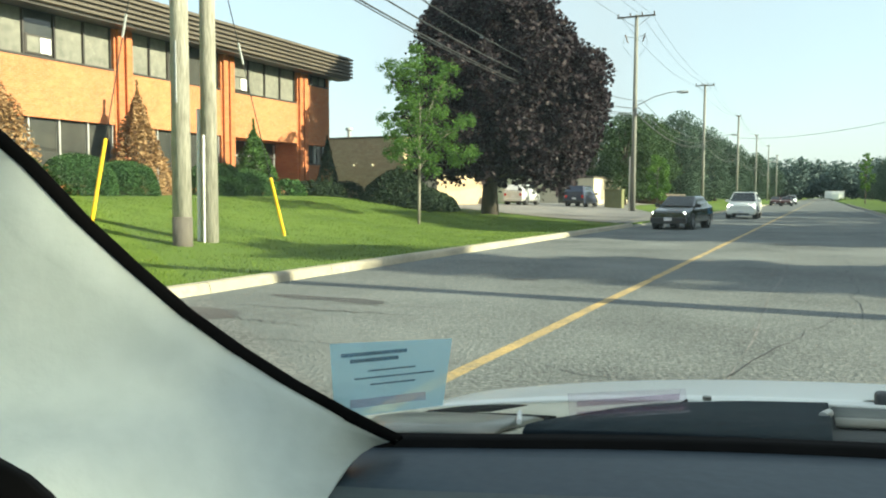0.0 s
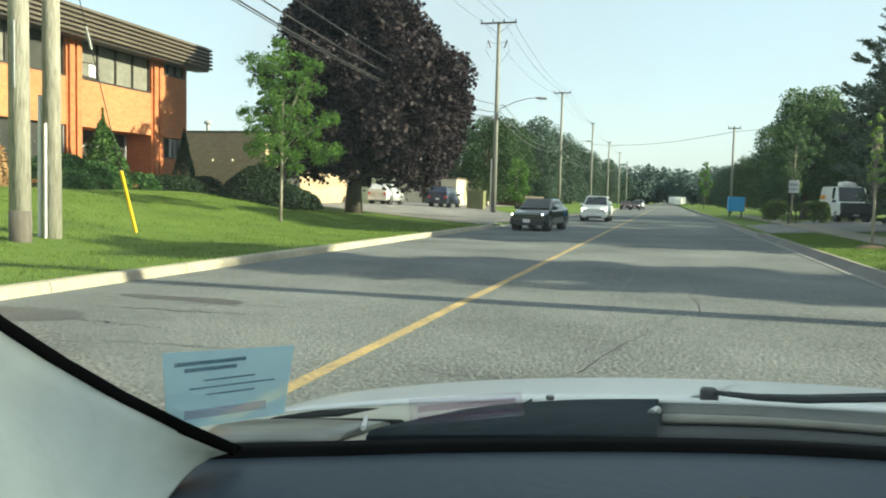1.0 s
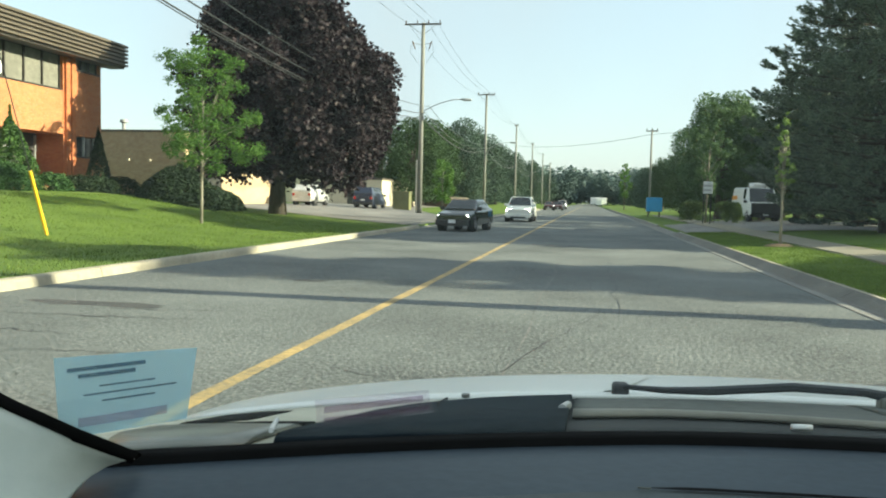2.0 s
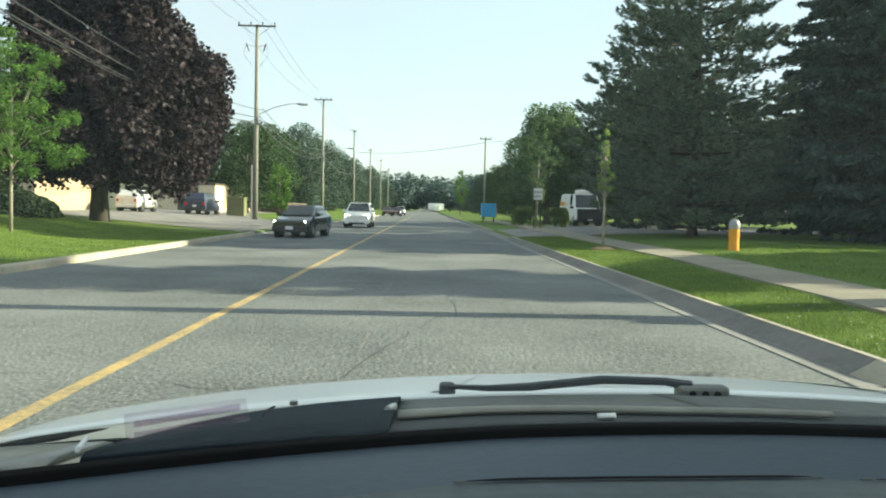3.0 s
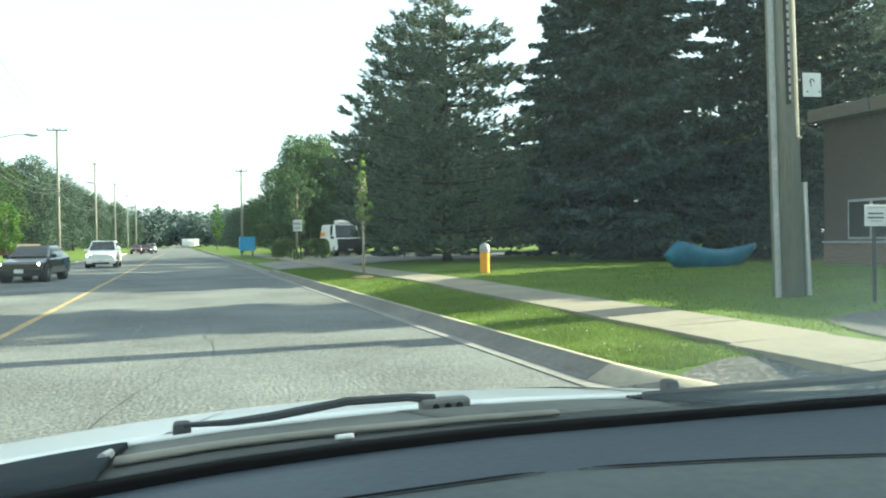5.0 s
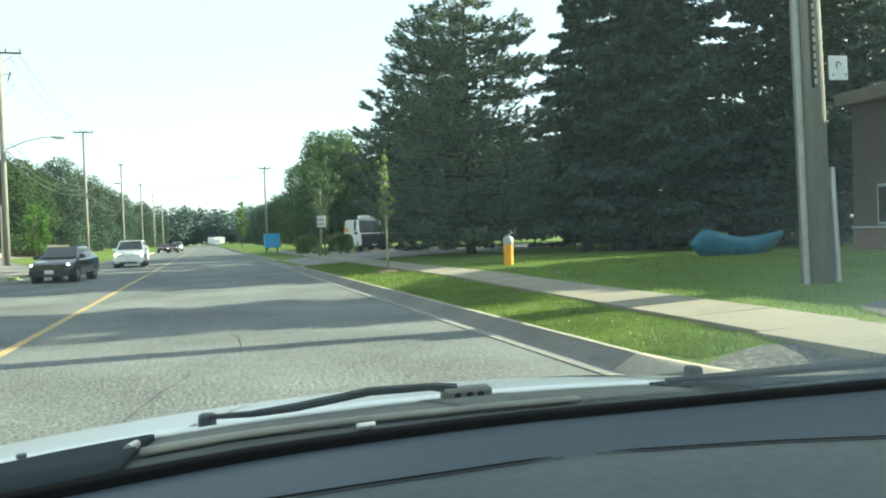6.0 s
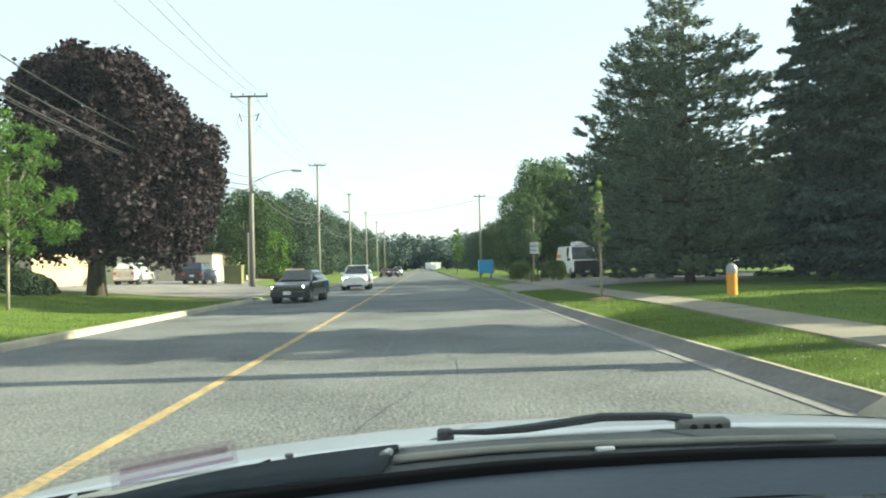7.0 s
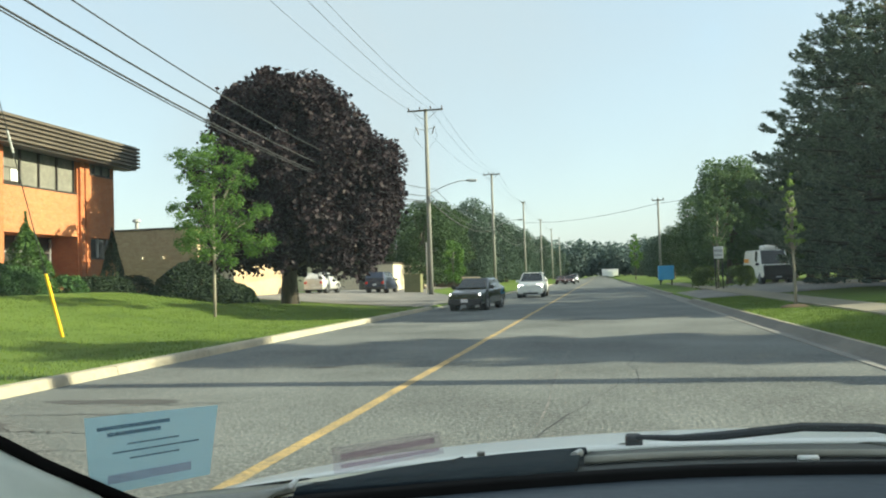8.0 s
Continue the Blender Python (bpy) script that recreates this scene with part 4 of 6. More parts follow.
def shrub(name, label, at, size, mat_, count, seed, leaf=0.06, point=0.0, category="shrub", flat=0.0, uneven=0.16):
    """A bush: stems and a skin of small leaves over an uneven mound; point > 0 draws it up to a tip; flat levels its top."""
    rs = np.random.RandomState(seed)
    root = thing(name, pose(*at), label, category)
    d = rs.normal(size=(count, 3))
    d[:, 2] = np.abs(d[:, 2])
    d /= np.linalg.norm(d, axis=1)[:, None]
    if flat:
        d = np.sign(d) * np.abs(d) ** (1 - flat)
    rough = np.array([1 + uneven * noise.noise((p[0] * 2.2 + seed, p[1] * 2.2, p[2] * 2.2)) for p in d])
    rad = (rs.uniform(0.55, 1, count) ** 0.35 * rough)[:, None]
    p = d * rad
    if point:
        k = np.clip(p[:, 2], 0, 1)
        p[:, :2] *= ((1 - k) ** point * 1.15)[:, None]
    p = p * np.array(size)
    bm = bmesh.new()
    for k in range(4):
        a = k * 1.6 + 0.3
        tube(bm, [(0.05 * math.cos(a), 0.05 * math.sin(a), -0.15), (size[0] * 0.35 * math.cos(a), size[1] * 0.35 * math.sin(a), size[2] * 0.6)], [0.035, 0.01], 5)
    part("stems", bm, M_BARK, root)
    part("foliage", leaves("foliage", p, leaf, rs), mat_, root)
    return root


def gz(x, y):
    return height(x, y)


MX, MY = -16.2, 40.0
crown_tree("maple_tree", "large dark purple-leaved maple on the lawn", (MX, MY, gz(MX, MY)),
           ((2.1, 3.4), (2.6, 4.6), (3.6, 5.3), (5.0, 5.6), (6.4, 5.7), (7.4, 5.1), (8.5, 4.2), (9.8, 3.8), (10.9, 3.0), (11.7, 1.9), (12.25, 0.5)),
           M_MAPLE, M_BARK, 90000, 0.125, 11, 170, (0.8, 1.5), 0.8, (1.25, -0.3), ((0.52, 0), (0.40, 0), (0.36, 0.03), (0.26, 0.08), (0.16, 0.1), (0.08, 0.1)), 0.22, 0.12, wide=0.8)
crown_tree("young_tree", "young bright green tree with slim trunk on the lawn", (-13.07, 25.7, gz(-13.07, 25.7)),
           ((1.95, 0.7), (2.4, 1.35), (2.8, 1.65), (3.3, 1.2), (3.8, 1.5), (4.3, 1.15), (4.9, 1.1), (5.4, 1.15), (5.8, 0.8), (6.2, 0.3)),
           M_LOCUST, M_PALEBARK, 15000, 0.044, 12, 50, (0.28, 0.62), 0.32, (0.15, 0.0), ((0.055, 0), (0.05, 0.01), (0.045, 0.02), (0.03, 0.05)), 0.06, 0.25, (0.35, 1.0), 1.25, 0.5)
crown_tree("sapling", "slim young sapling with sparse bright leaves in the verge", (5.6, 25.4, gz(5.6, 25.4)),
           ((1.7, 0.08), (1.95, 0.28), (2.3, 0.30), (2.7, 0.20), (3.0, 0.16), (3.35, 0.22), (3.75, 0.11), (4.0, 0.03)),
           M_PALELEAF, M_PALEBARK, 700, 0.058, 13, 30, (0.12, 0.22), 0.9, (0, 0), ((0.05, 0), (0.038, 0.01), (0.032, -0.01), (0.015, -0.02)), 0.05, 0.1, (0.3, 1.0))
tagged(part("mulch_ring", lathe([(0.0, 0.10), (0.25, 0.08), (0.42, 0.02), (0.46, -0.05)], 18, (5.6, 25.4, gz(5.6, 25.4))), M_MULCH), "low ring of brown mulch round the sapling", "mulch")

# spruces and pines on the lawn behind the sidewalk
conifer("pine_tree", "tall ragged dark pine behind the sidewalk", (11.6, 34.7, gz(11.6, 34.7)), 13.2, 5.6, 0.5, M_SPRUCE2, 110000, 21, 0.85, 0.20, 0.22, M_DARKBARK, 0.115,
        ((0.5, 4.4), (2.5, 5.0), (5.0, 5.0), (6.9, 4.4), (8.6, 3.6), (10.3, 2.5), (11.8, 1.5), (13.0, 0.35)), -0.6)
conifer("spruce_tree", "broad dark blue-green spruce with boughs to the ground", (18.2, 30.2, gz(17.6, 30)), 15.4, 5.0, 0.3, M_SPRUCE, 60000, 22, 0.30, 0.38, 0.2)
conifer("spruce_tree", "tall dense dark spruce beside the lawn", (25.3, 28.9, gz(24, 27)), 17.2, 5.0, 0.5, M_SPRUCE, 52000, 23, 0.36, 0.38, 0.28)
# out of view, placed to throw the wide shadow band over the road
conifer("spruce_tree", "unseen dense spruce placed to cast the road's shadow band", (29.2, 16.3, gz(27, 16)), 17.6, 3.7, 0.8, M_SPRUCE, 46000, 24, 0.22, 0.42, 0.12)
conifer("spruce_tree", "dark spruce standing behind the others", (20.5, 40.5, gz(20, 40)), 14.5, 5.6, 0.5, M_SPRUCE, 24000, 25, 0.8, 0.38, 0.3)
conifer("pine_tree", "high dark pine over the brown building", (37.0, 32.0, gz(35, 24)), 19.0, 6.0, 2.6, M_SPRUCE2, 15000, 26, 0.55, 0.40, 0.5, None, 0.2)
# added for its shadow: darkens the lawn, stops short of the road
conifer("spruce_tree", "low dark spruce added to shade the lawn", (22.6, 25.4, gz(21, 23)), 6.8, 2.9, 0.2, M_SPRUCE, 16000, 52, 0.55, 0.36, 0.2)
# another added tree outside the view, there to keep sun off the lawn
conifer("spruce_tree", "unseen dark spruce added to shade the lawn from behind", (32.0, 20.4, gz(32, 20)), 11.5, 5.2, 0.6, M_SPRUCE, 24000, 29, 0.5, 0.42, 0.3)
conifer("spruce_tree", "tall dark spruce behind the brown building", (33.0, 54.0, gz(30, 40)), 20.0, 7.0, 0.8, M_SPRUCE, 16000, 41, 0.6, 0.5, 0.3)
conifer("pine_tree", "broad dark pine beside the brown building", (45.0, 33.0, gz(40, 30)), 22.0, 7.5, 2.0, M_SPRUCE2, 26000, 42, 0.5, 0.44, 0.35, None, 0.22)
conifer("pine_tree", "high-crowned dark pine in front of the brown building", (31.0, 31.5, gz(30, 27)), 18.5, 4.6, 3.2, M_SPRUCE2, 15000, 43, 0.4, 0.38, 0.35, None, 0.18)
broadleaf("tree", "distant slim light green tree by the verge", (6.3, 150, gz(6.3, 150)), 8.8, 1.5, 1.8, M_LOCUST, M_BARK, 1100, 0.17, 44, 22, 0.010)
conifer("spruce_tree", "dark spruce beside the far driveway", (14.2, 46.0, gz(14, 46)), 13.0, 4.4, 0.4, M_SPRUCE, 16000, 27, 0.8, 0.38, 0.3)
# never in view: added so that its shadow covers the car
conifer("pine_tree", "unseen dark pine added beside the road to shade the car", (18.0, 2.6, gz(17, 2)), 14.0, 4.0, 0.6, M_SPRUCE2, 14000, 28, 0.5, 0.42, 0.3)
# leafy trees past the far driveway
broadleaf("tree", "full mid-green leafy tree beyond the far driveway", (9.4, 62, gz(9, 62)), 9.2, 4.5, 1.3, M_LIME, M_BARK, 26000, 0.11, 31, 40)
broadleaf("tree", "dark green leafy tree beyond the far driveway", (14.8, 61.5, gz(14, 60)), 8.8, 4.3, 1.0, M_OAK, M_BARK, 20000, 0.12, 32, 36)
crown_tree("birch_tree", "slender pale-stemmed birch with light leaves", (6.85, 50, gz(6.8, 50)), ((1.8, 0.4), (2.8, 0.9), (3.8, 1.1), (5.0, 0.9), (6.0, 0.5), (6.6, 0.1)),
           M_LIME, M_PALEBARK, 3600, 0.075, 33, 36, (0.25, 0.5), 0.7, (0, 0), ((0.07, 0), (0.06, 0.05), (0.05, 0.1), (0.03, 0.1)), 0.05, 0.25, (0.2, 1.0))
shrub("hedge", "clipped dark green hedge beside the driveway", (7.2, 50.5, gz(7, 50) - 0.1), (1.75, 1.0, 1.45), M_OLIVEHEDGE, 16000, 34, 0.06, 0, "hedge", 0.72, 0.05)

# planting along the office front
for i, (y, rx, rz) in enumerate(((16.0, 1.25, 1.5), (18.7, 1.25, 1.45), (20.6, 1.1, 1.3), (25.2, 1.35, 1.4), (27.0, 1.1, 1.2))):
    shrub("round_bush", "large clipped round green bush before the office wall", (-22.0, y, gz(-22, y) - 0.1), (1.15, rx, rz), M_HEDGE, 15000, 40 + i, 0.038, 0, "bush", 0.2, 0.03)
for i, (y, rx, rz) in enumerate(((29.9, 0.9, 0.85), (31.6, 0.9, 0.8), (33.2, 0.95, 0.85), (34.9, 1.1, 1.05))):
    shrub("low_bush", "low dark green bush along the office wall", (-22.0, y, gz(-22, y) - 0.1), (0.9, rx, rz), M_JUNIPER if i else M_HEDGE, 3000, 50 + i, 0.06, 0, "bush", 0.1)
for y, rz, rx in ((16.3, 4.4, 1.35), (22.1, 3.9, 1.0)):
    shrub("dried_cedar", "browned dying cedar against the office wall", (-22.9, y, gz(-23, y) - 0.1), (rx, rx, rz), M_DRYCEDAR, 8000, int(y), 0.075, 0.6, "shrub", 0.0, 0.5)
shrub("cedar", "upright bright green cedar beside the entrance", (-22.6, 28.3, gz(-22.6, 28) - 0.1), (0.95, 0.95, 3.1), M_CEDAR, 6000, 61, 0.07, 0.6, "shrub", 0.0, 0.4)
shrub("cedar", "narrow dark cedar at the building's corner", (-22.4, 33.7, gz(-22.4, 33) - 0.1), (0.62, 0.62, 3.1), M_JUNIPER, 4000, 62, 0.06, 0.65)
shrub("juniper", "wide spreading dark juniper mound on the lawn", (-17.9, 32.8, gz(-17.9, 32.8) - 0.1), (1.7, 1.7, 1.8), M_JUNIPER, 12000, 63, 0.07, 0.25, "shrub", 0.0, 0.1)
shrub("juniper", "lower dark juniper joining the tall mound", (-16.4, 32.6, gz(-16.4, 32.6) - 0.1), (1.5, 1.5, 1.05), M_JUNIPER, 8000, 64, 0.07, 0.15, "shrub", 0.0, 0.1)

# small tree and shrubs by the parking lot
broadleaf("young_tree", "small bright green tree beside the utility pole", (-12.2, 66, gz(-12, 66)), 4.6, 1.35, 0.7, M_LOCUST, M_PALEBARK, 2600, 0.10, 35, 18, 0.011, 1.0, 0.1, 0.5)

# woods along both sides, farther and farther off
src = [broadleaf("tree", "dark green roadside tree", (-19.0, 84, 0.5), 9.6, 4.6, 0.6, M_OAK, M_BARK, 15000, 0.135, 71, 44),
       broadleaf("tree", "dark green roadside tree", (-24.5, 92, 0.5), 10.2, 4.9, 0.6, M_OAK, M_BARK, 15000, 0.135, 72, 44),
       conifer("spruce_tree", "dark slender spruce in the roadside woods", (-19.5, 141, 0.4), 13.0, 3.4, 0.8, M_SPRUCE, 6000, 73, 0.8, 0.5)]
for ob in src:
    ob["group"] = "roadside woods"
far = random.Random(4)
spots = [(-28, 83), (-20.5, 97), (-22, 108), (-19, 119), (-26, 124), (-21, 132), (-26, 140), (-20, 153), (-19.5, 166), (-24, 176), (-19, 190), (-20, 207), (-22, 226), (-18, 246), (-19, 270), (-17, 300), (-34, 100), (-36, 90),
         (12.5, 72), (17, 66), (11, 84), (10.5, 97), (18, 80), (9.8, 112), (10.5, 128), (10, 146), (11, 165), (13, 188), (14, 214), (12, 245), (13, 280), (25, 65), (32, 64), (22, 72), (34, 44), (30, 40)]
for k, (x, y) in enumerate(spots):
    s = far.uniform(0.8, 1.08) * (0.82 if x > 0 and y > 80 else 1.14 if y < 112 else 1.26)
    tree = None
    if k in (9, 12, 14):
        tree = copy_thing(src[2], pose(x, y, 0.4, 0, 0, far.uniform(0, 360)) @ Matrix.Scale(s, 4))
    else:
        tree = copy_thing(src[k % 2], pose(x, y, 0.3, 0, 0, far.uniform(0, 360)) @ Matrix.Diagonal((s, s, s * far.uniform(0.85, 1.1), 1)))
    # farther crowns swap to the leaf colour with haze painted in
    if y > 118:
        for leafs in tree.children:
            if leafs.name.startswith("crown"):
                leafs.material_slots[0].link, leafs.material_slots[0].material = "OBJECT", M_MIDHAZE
# the tree line where the road ends, crowns merging, its haze put into the leaf colour
rs = np.random.RandomState(80)
pts = []
for k in range(190):
    c = np.array((rs.uniform(-150, 150) if k < 120 else rs.uniform(-40, 60), rs.uniform(330, 420), 0))
    h, r = rs.uniform(10, 17.5), rs.uniform(4, 7)
    d = rs.normal(size=(900, 3))
    d /= np.linalg.norm(d, axis=1)[:, None]
    pts.append(c + d * np.array((r, r, h * 0.5)) * rs.uniform(0.3, 1.05, 900)[:, None] + np.array((0, 0, h * 0.55)))
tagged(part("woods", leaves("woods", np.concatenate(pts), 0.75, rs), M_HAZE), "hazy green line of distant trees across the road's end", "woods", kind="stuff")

# ---- vehicles ----
def wheel(root, x, y, r, wd):
    side = 1 if y > 0 else -1
    a, b = y - side * wd, y
    w_ = part("wheel", bar([(x, a, r), (x, a + side * 0.02, r), (x, b - side * 0.02, r), (x, b, r)], [r * 0.92, r, r, r * 0.9], 22), M_TYRE, root)
    part("rim", bar([(x, b - side * 0.03, r), (x, b + side * 0.008, r)], [r * 0.62, r * 0.6], 18), M_RIM, w_)
    for k in range(5):
        t = k * math.tau / 5
        p = Vector((x, b + side * 0.012, r))
        part("spoke_gap", bar([p + Vector((math.cos(t), 0, math.sin(t))) * r * 0.36, p + Vector((math.cos(t), side * 0.01, math.sin(t))) * r * 0.52], [r * 0.09, r * 0.1], 6), M_TRIM, w_)


def loft(stations, n=3):
    """A closed body through cross-sections (x, half width low, half width high, z low, z high, edge radius)."""
    rows = []
    for x, wl, wh, zl, zh, r in stations:
        prof = [(-wl + r, zl), (-wl, zl + r), (-(wl + wh) / 2 - 0.015, (zl + zh) / 2), (-wh, zh - r), (-wh + r * 0.35, zh - r * 0.35), (-wh + r, zh)]
        ring = [(x, y, z) for y, z in prof] + [(x, -y, z) for y, z in prof[::-1]]
        rows.append(ring)
    bm = skin(rows, close=True)
    bm.verts.ensure_lookup_table()
    m = len(rows[0])
    bm.faces.new(bm.verts[:m])
    bm.faces.new(bm.verts[-m:])
    bmesh.ops.recalc_face_normals(bm, faces=bm.faces)
    return bm


def vehicle(name, label, m, paint, body, cabin, wheels, lamps, front_dark=True, lights_on=False, panes=((0.10, 0.47), (0.53, 0.88)), extras=None, category="car"):
    """body, cabin: stations of loft(); wheels: (front x, rear x, radius, half track); nose points to +x."""
    root = thing(name, m, label, category)
    part("body", loft(body), paint, root, smooth=False)
    part("cabin", loft(cabin), paint, root)
    fx, rx, r, tr = wheels
    for x in (fx, rx):
        for y in (tr, -tr):
            part("wheel_arch", bar([(x, y - 0.012 * (1 if y > 0 else -1) - (0.25 if y > 0 else -0.25), r * 1.02), (x, y + (0.006 if y > 0 else -0.006), r * 1.02)], r * 1.16, 22), M_TRIM, root)
            wheel(root, x, y + (0.02 if y > 0 else -0.02), r, 0.2)
    # glazing set a little proud of the cabin
    (x0, l0, h0, zl0, zh0, _), (x1, l1, h1, zl1, zh1, _), (x2, l2, h2, zl2, zh2, _), (x3, l3, h3, zl3, zh3, _) = cabin
    e = 0.012
    part("windscreen", skin([[(x0 + e, -l0 + 0.10, zl0 + 0.10 + e), (x0 + e, l0 - 0.10, zl0 + 0.10 + e)], [(x1 + e + (x0 - x1) * 0.08, -h1 + 0.09, zh1 - 0.055 + e), (x1 + e + (x0 - x1) * 0.08, h1 - 0.09, zh1 - 0.055 + e)]], thick=0.01), M_CARGLASS, root)
    part("rear_window", skin([[(x3 - e, -l3 + 0.12, zl3 + 0.14), (x3 - e, l3 - 0.12, zl3 + 0.14)], [(x2 - e - (x2 - x3) * 0.12, -h2 + 0.12, zh2 - 0.10), (x2 - e - (x2 - x3) * 0.12, h2 - 0.12, zh2 - 0.10)]], thick=0.01), M_CARGLASS, root)
    for s in (1, -1):
        for a, b in panes:
            lo0, lo1 = x0 + (x3 - x0) * a, x0 + (x3 - x0) * b
            hi0, hi1 = max(min(x1 - 0.06, lo0), lo1 + 0.1) if a < 0.3 else lo0, min(max(x2 + 0.06, lo1), lo0 - 0.1) if b > 0.6 else lo1
            wl, wh = (l0 + l3) / 2, (h1 + h2) / 2
            zl, zh = (zl0 + zl3) / 2 + 0.10, (zh1 + zh2) / 2 - 0.09
            f = (zl - (zl0 + zl3) / 2) / max(0.2, (zh1 + zh2) / 2 - (zl0 + zl3) / 2)
            yl, yh = wl + (wh - wl) * f + 0.022, wl + (wh - wl) * 0.86 + 0.022
            part("side_window", skin([[(lo0, s * yl, zl), (lo1, s * yl, zl)], [(hi0, s * yh, zh), (hi1, s * yh, zh)]], thick=0.012), M_CARGLASS, root)
        part("mirror", box(bmesh.new(), (x0 - 0.30, s * (l0 + 0.02) - 0.01 if s > 0 else s * (l0 + 0.02) - 0.2, zl0 + 0.04), (x0 - 0.16, s * (l0 + 0.02) + 0.2 if s > 0 else s * (l0 + 0.02) + 0.01, zl0 + 0.20), 0.03), paint if not front_dark else M_TRIM, root)
    nose, tail = body[-1], body[0]
    lx, lz, ly, lw, lh = lamps
    for s in (1, -1):
        part("headlight", box(bmesh.new(), (lx - 0.12, s * ly - lw / 2, lz - lh / 2), (lx + 0.02, s * ly + lw / 2, lz + lh / 2), 0.02), M_LAMP if lights_on else M_LENS, root, "lit headlight" if lights_on else "")
        part("tail_light", box(bmesh.new(), (tail[0] - 0.02, s * (tail[2] - 0.12) - 0.1, 0.75), (tail[0] + 0.12, s * (tail[2] - 0.12) + 0.1, 0.95), 0.02), M_TAIL, root)
    part("grille", box(bmesh.new(), (lx - 0.1, -ly + lw / 2 + 0.03, lz - lh / 2), (lx + 0.012, ly - lw / 2 - 0.03, lz + lh / 2), 0.015), M_TRIM, root)
    part("front_bumper", box(bmesh.new(), (nose[0] - 0.25, -nose[1] + 0.0, 0.26), (nose[0] + 0.05, nose[1] - 0.0, 0.50), 0.04), M_TRIM if front_dark else paint, root)
    part("air_intake", box(bmesh.new(), (nose[0] - 0.1, -nose[1] * 0.62, 0.24), (nose[0] + 0.056, nose[1] * 0.62, 0.35), 0.02), M_TRIM, root)
    part("number_plate", box(bmesh.new(), (nose[0] + 0.05, -0.16, 0.36), (nose[0] + 0.066, 0.16, 0.50), 0.004), M_PLATE, root)
    part("rear_plate", box(bmesh.new(), (tail[0] - 0.02, -0.16, 0.62), (tail[0] + 0.02, 0.16, 0.76), 0.004), M_PLATE, root)
    part("rear_bumper", box(bmesh.new(), (tail[0] - 0.06, -tail[1], 0.3), (tail[0] + 0.2, tail[1], 0.52), 0.04), M_TRIM if front_dark else paint, root)
    if extras:
        extras(root)
    return root


def sedan(name, label, m, paint, **kw):
    return vehicle(name, label, m, paint,
                   [(-2.08, 0.72, 0.70, 0.36, 0.92, 0.08), (-1.95, 0.80, 0.76, 0.25, 1.0, 0.10), (-1.0, 0.82, 0.79, 0.22, 0.97, 0.10), (0.7, 0.82, 0.79, 0.22, 0.93, 0.10), (1.3, 0.82, 0.76, 0.22, 0.88, 0.10), (1.92, 0.80, 0.70, 0.25, 0.78, 0.09), (2.05, 0.74, 0.66, 0.34, 0.70, 0.07)],
                   [(0.98, 0.74, 0.72, 0.86, 0.93, 0.03), (0.25, 0.76, 0.60, 0.86, 1.38, 0.07), (-1.05, 0.76, 0.60, 0.88, 1.38, 0.07), (-1.75, 0.74, 0.66, 0.90, 1.02, 0.04)],
                   (1.28, -1.2, 0.31, 0.80), (2.0, 0.64, 0.50, 0.36, 0.17), **kw)


def suv(name, label, m, paint, **kw):
    return vehicle(name, label, m, paint,
                   [(-2.3, 0.80, 0.78, 0.42, 1.05, 0.10), (-2.15, 0.90, 0.86, 0.32, 1.12, 0.12), (-1.0, 0.93, 0.88, 0.28, 1.10, 0.12), (0.8, 0.93, 0.88, 0.28, 1.06, 0.12), (1.5, 0.93, 0.85, 0.28, 1.02, 0.12), (2.15, 0.90, 0.78, 0.30, 0.92, 0.12), (2.32, 0.80, 0.70, 0.36, 0.80, 0.08)],
                   [(1.05, 0.84, 0.82, 0.98, 1.06, 0.03), (0.2, 0.86, 0.68, 0.98, 1.65, 0.09), (-1.75, 0.86, 0.66, 1.0, 1.64, 0.09), (-2.22, 0.84, 0.74, 1.02, 1.18, 0.05)],
                   (1.42, -1.38, 0.36, 0.90), (2.26, 0.76, 0.60, 0.36, 0.17), **kw)


def minivan(name, label, m, paint, **kw):
    return vehicle(name, label, m, paint,
                   [(-2.35, 0.86, 0.82, 0.40, 1.05, 0.08), (-2.28, 0.92, 0.88, 0.28, 1.1, 0.1), (-1.0, 0.94, 0.90, 0.26, 1.08, 0.1), (0.9, 0.94, 0.90, 0.26, 1.04, 0.1), (1.6, 0.92, 0.84, 0.26, 0.96, 0.1), (2.2, 0.88, 0.76, 0.28, 0.82, 0.1), (2.35, 0.80, 0.68, 0.34, 0.72, 0.07)],
                   [(1.45, 0.86, 0.84, 0.96, 1.02, 0.03), (0.45, 0.88, 0.74, 0.98, 1.74, 0.09), (-2.05, 0.88, 0.74, 1.0, 1.76, 0.09), (-2.3, 0.87, 0.80, 1.02, 1.25, 0.05)],
                   (1.45, -1.45, 0.33, 0.90), (2.28, 0.68, 0.56, 0.34, 0.16), **kw)


# nose towards the viewpoint: local +x turned to -y
TOWARD = -90
sedan("black_car", "black compact car with lit headlights stopped in the oncoming lane", pose(-5.45, 35.6, 0, 0, 0, TOWARD - 7), M_BLACKCAR, lights_on=True)
suv("white_suv", "white sport utility vehicle stopped behind the black car", pose(-4.55, 54.4, 0, 0, 0, TOWARD), M_WHITECAR, lights_on=True, front_dark=False)
suv("parked_suv", "silver-white sport utility vehicle parked at the building", pose(-22.6, 62.6, height(-22.6, 62) + 0.03, 0, 0, 91), M_SILVER, front_dark=False)
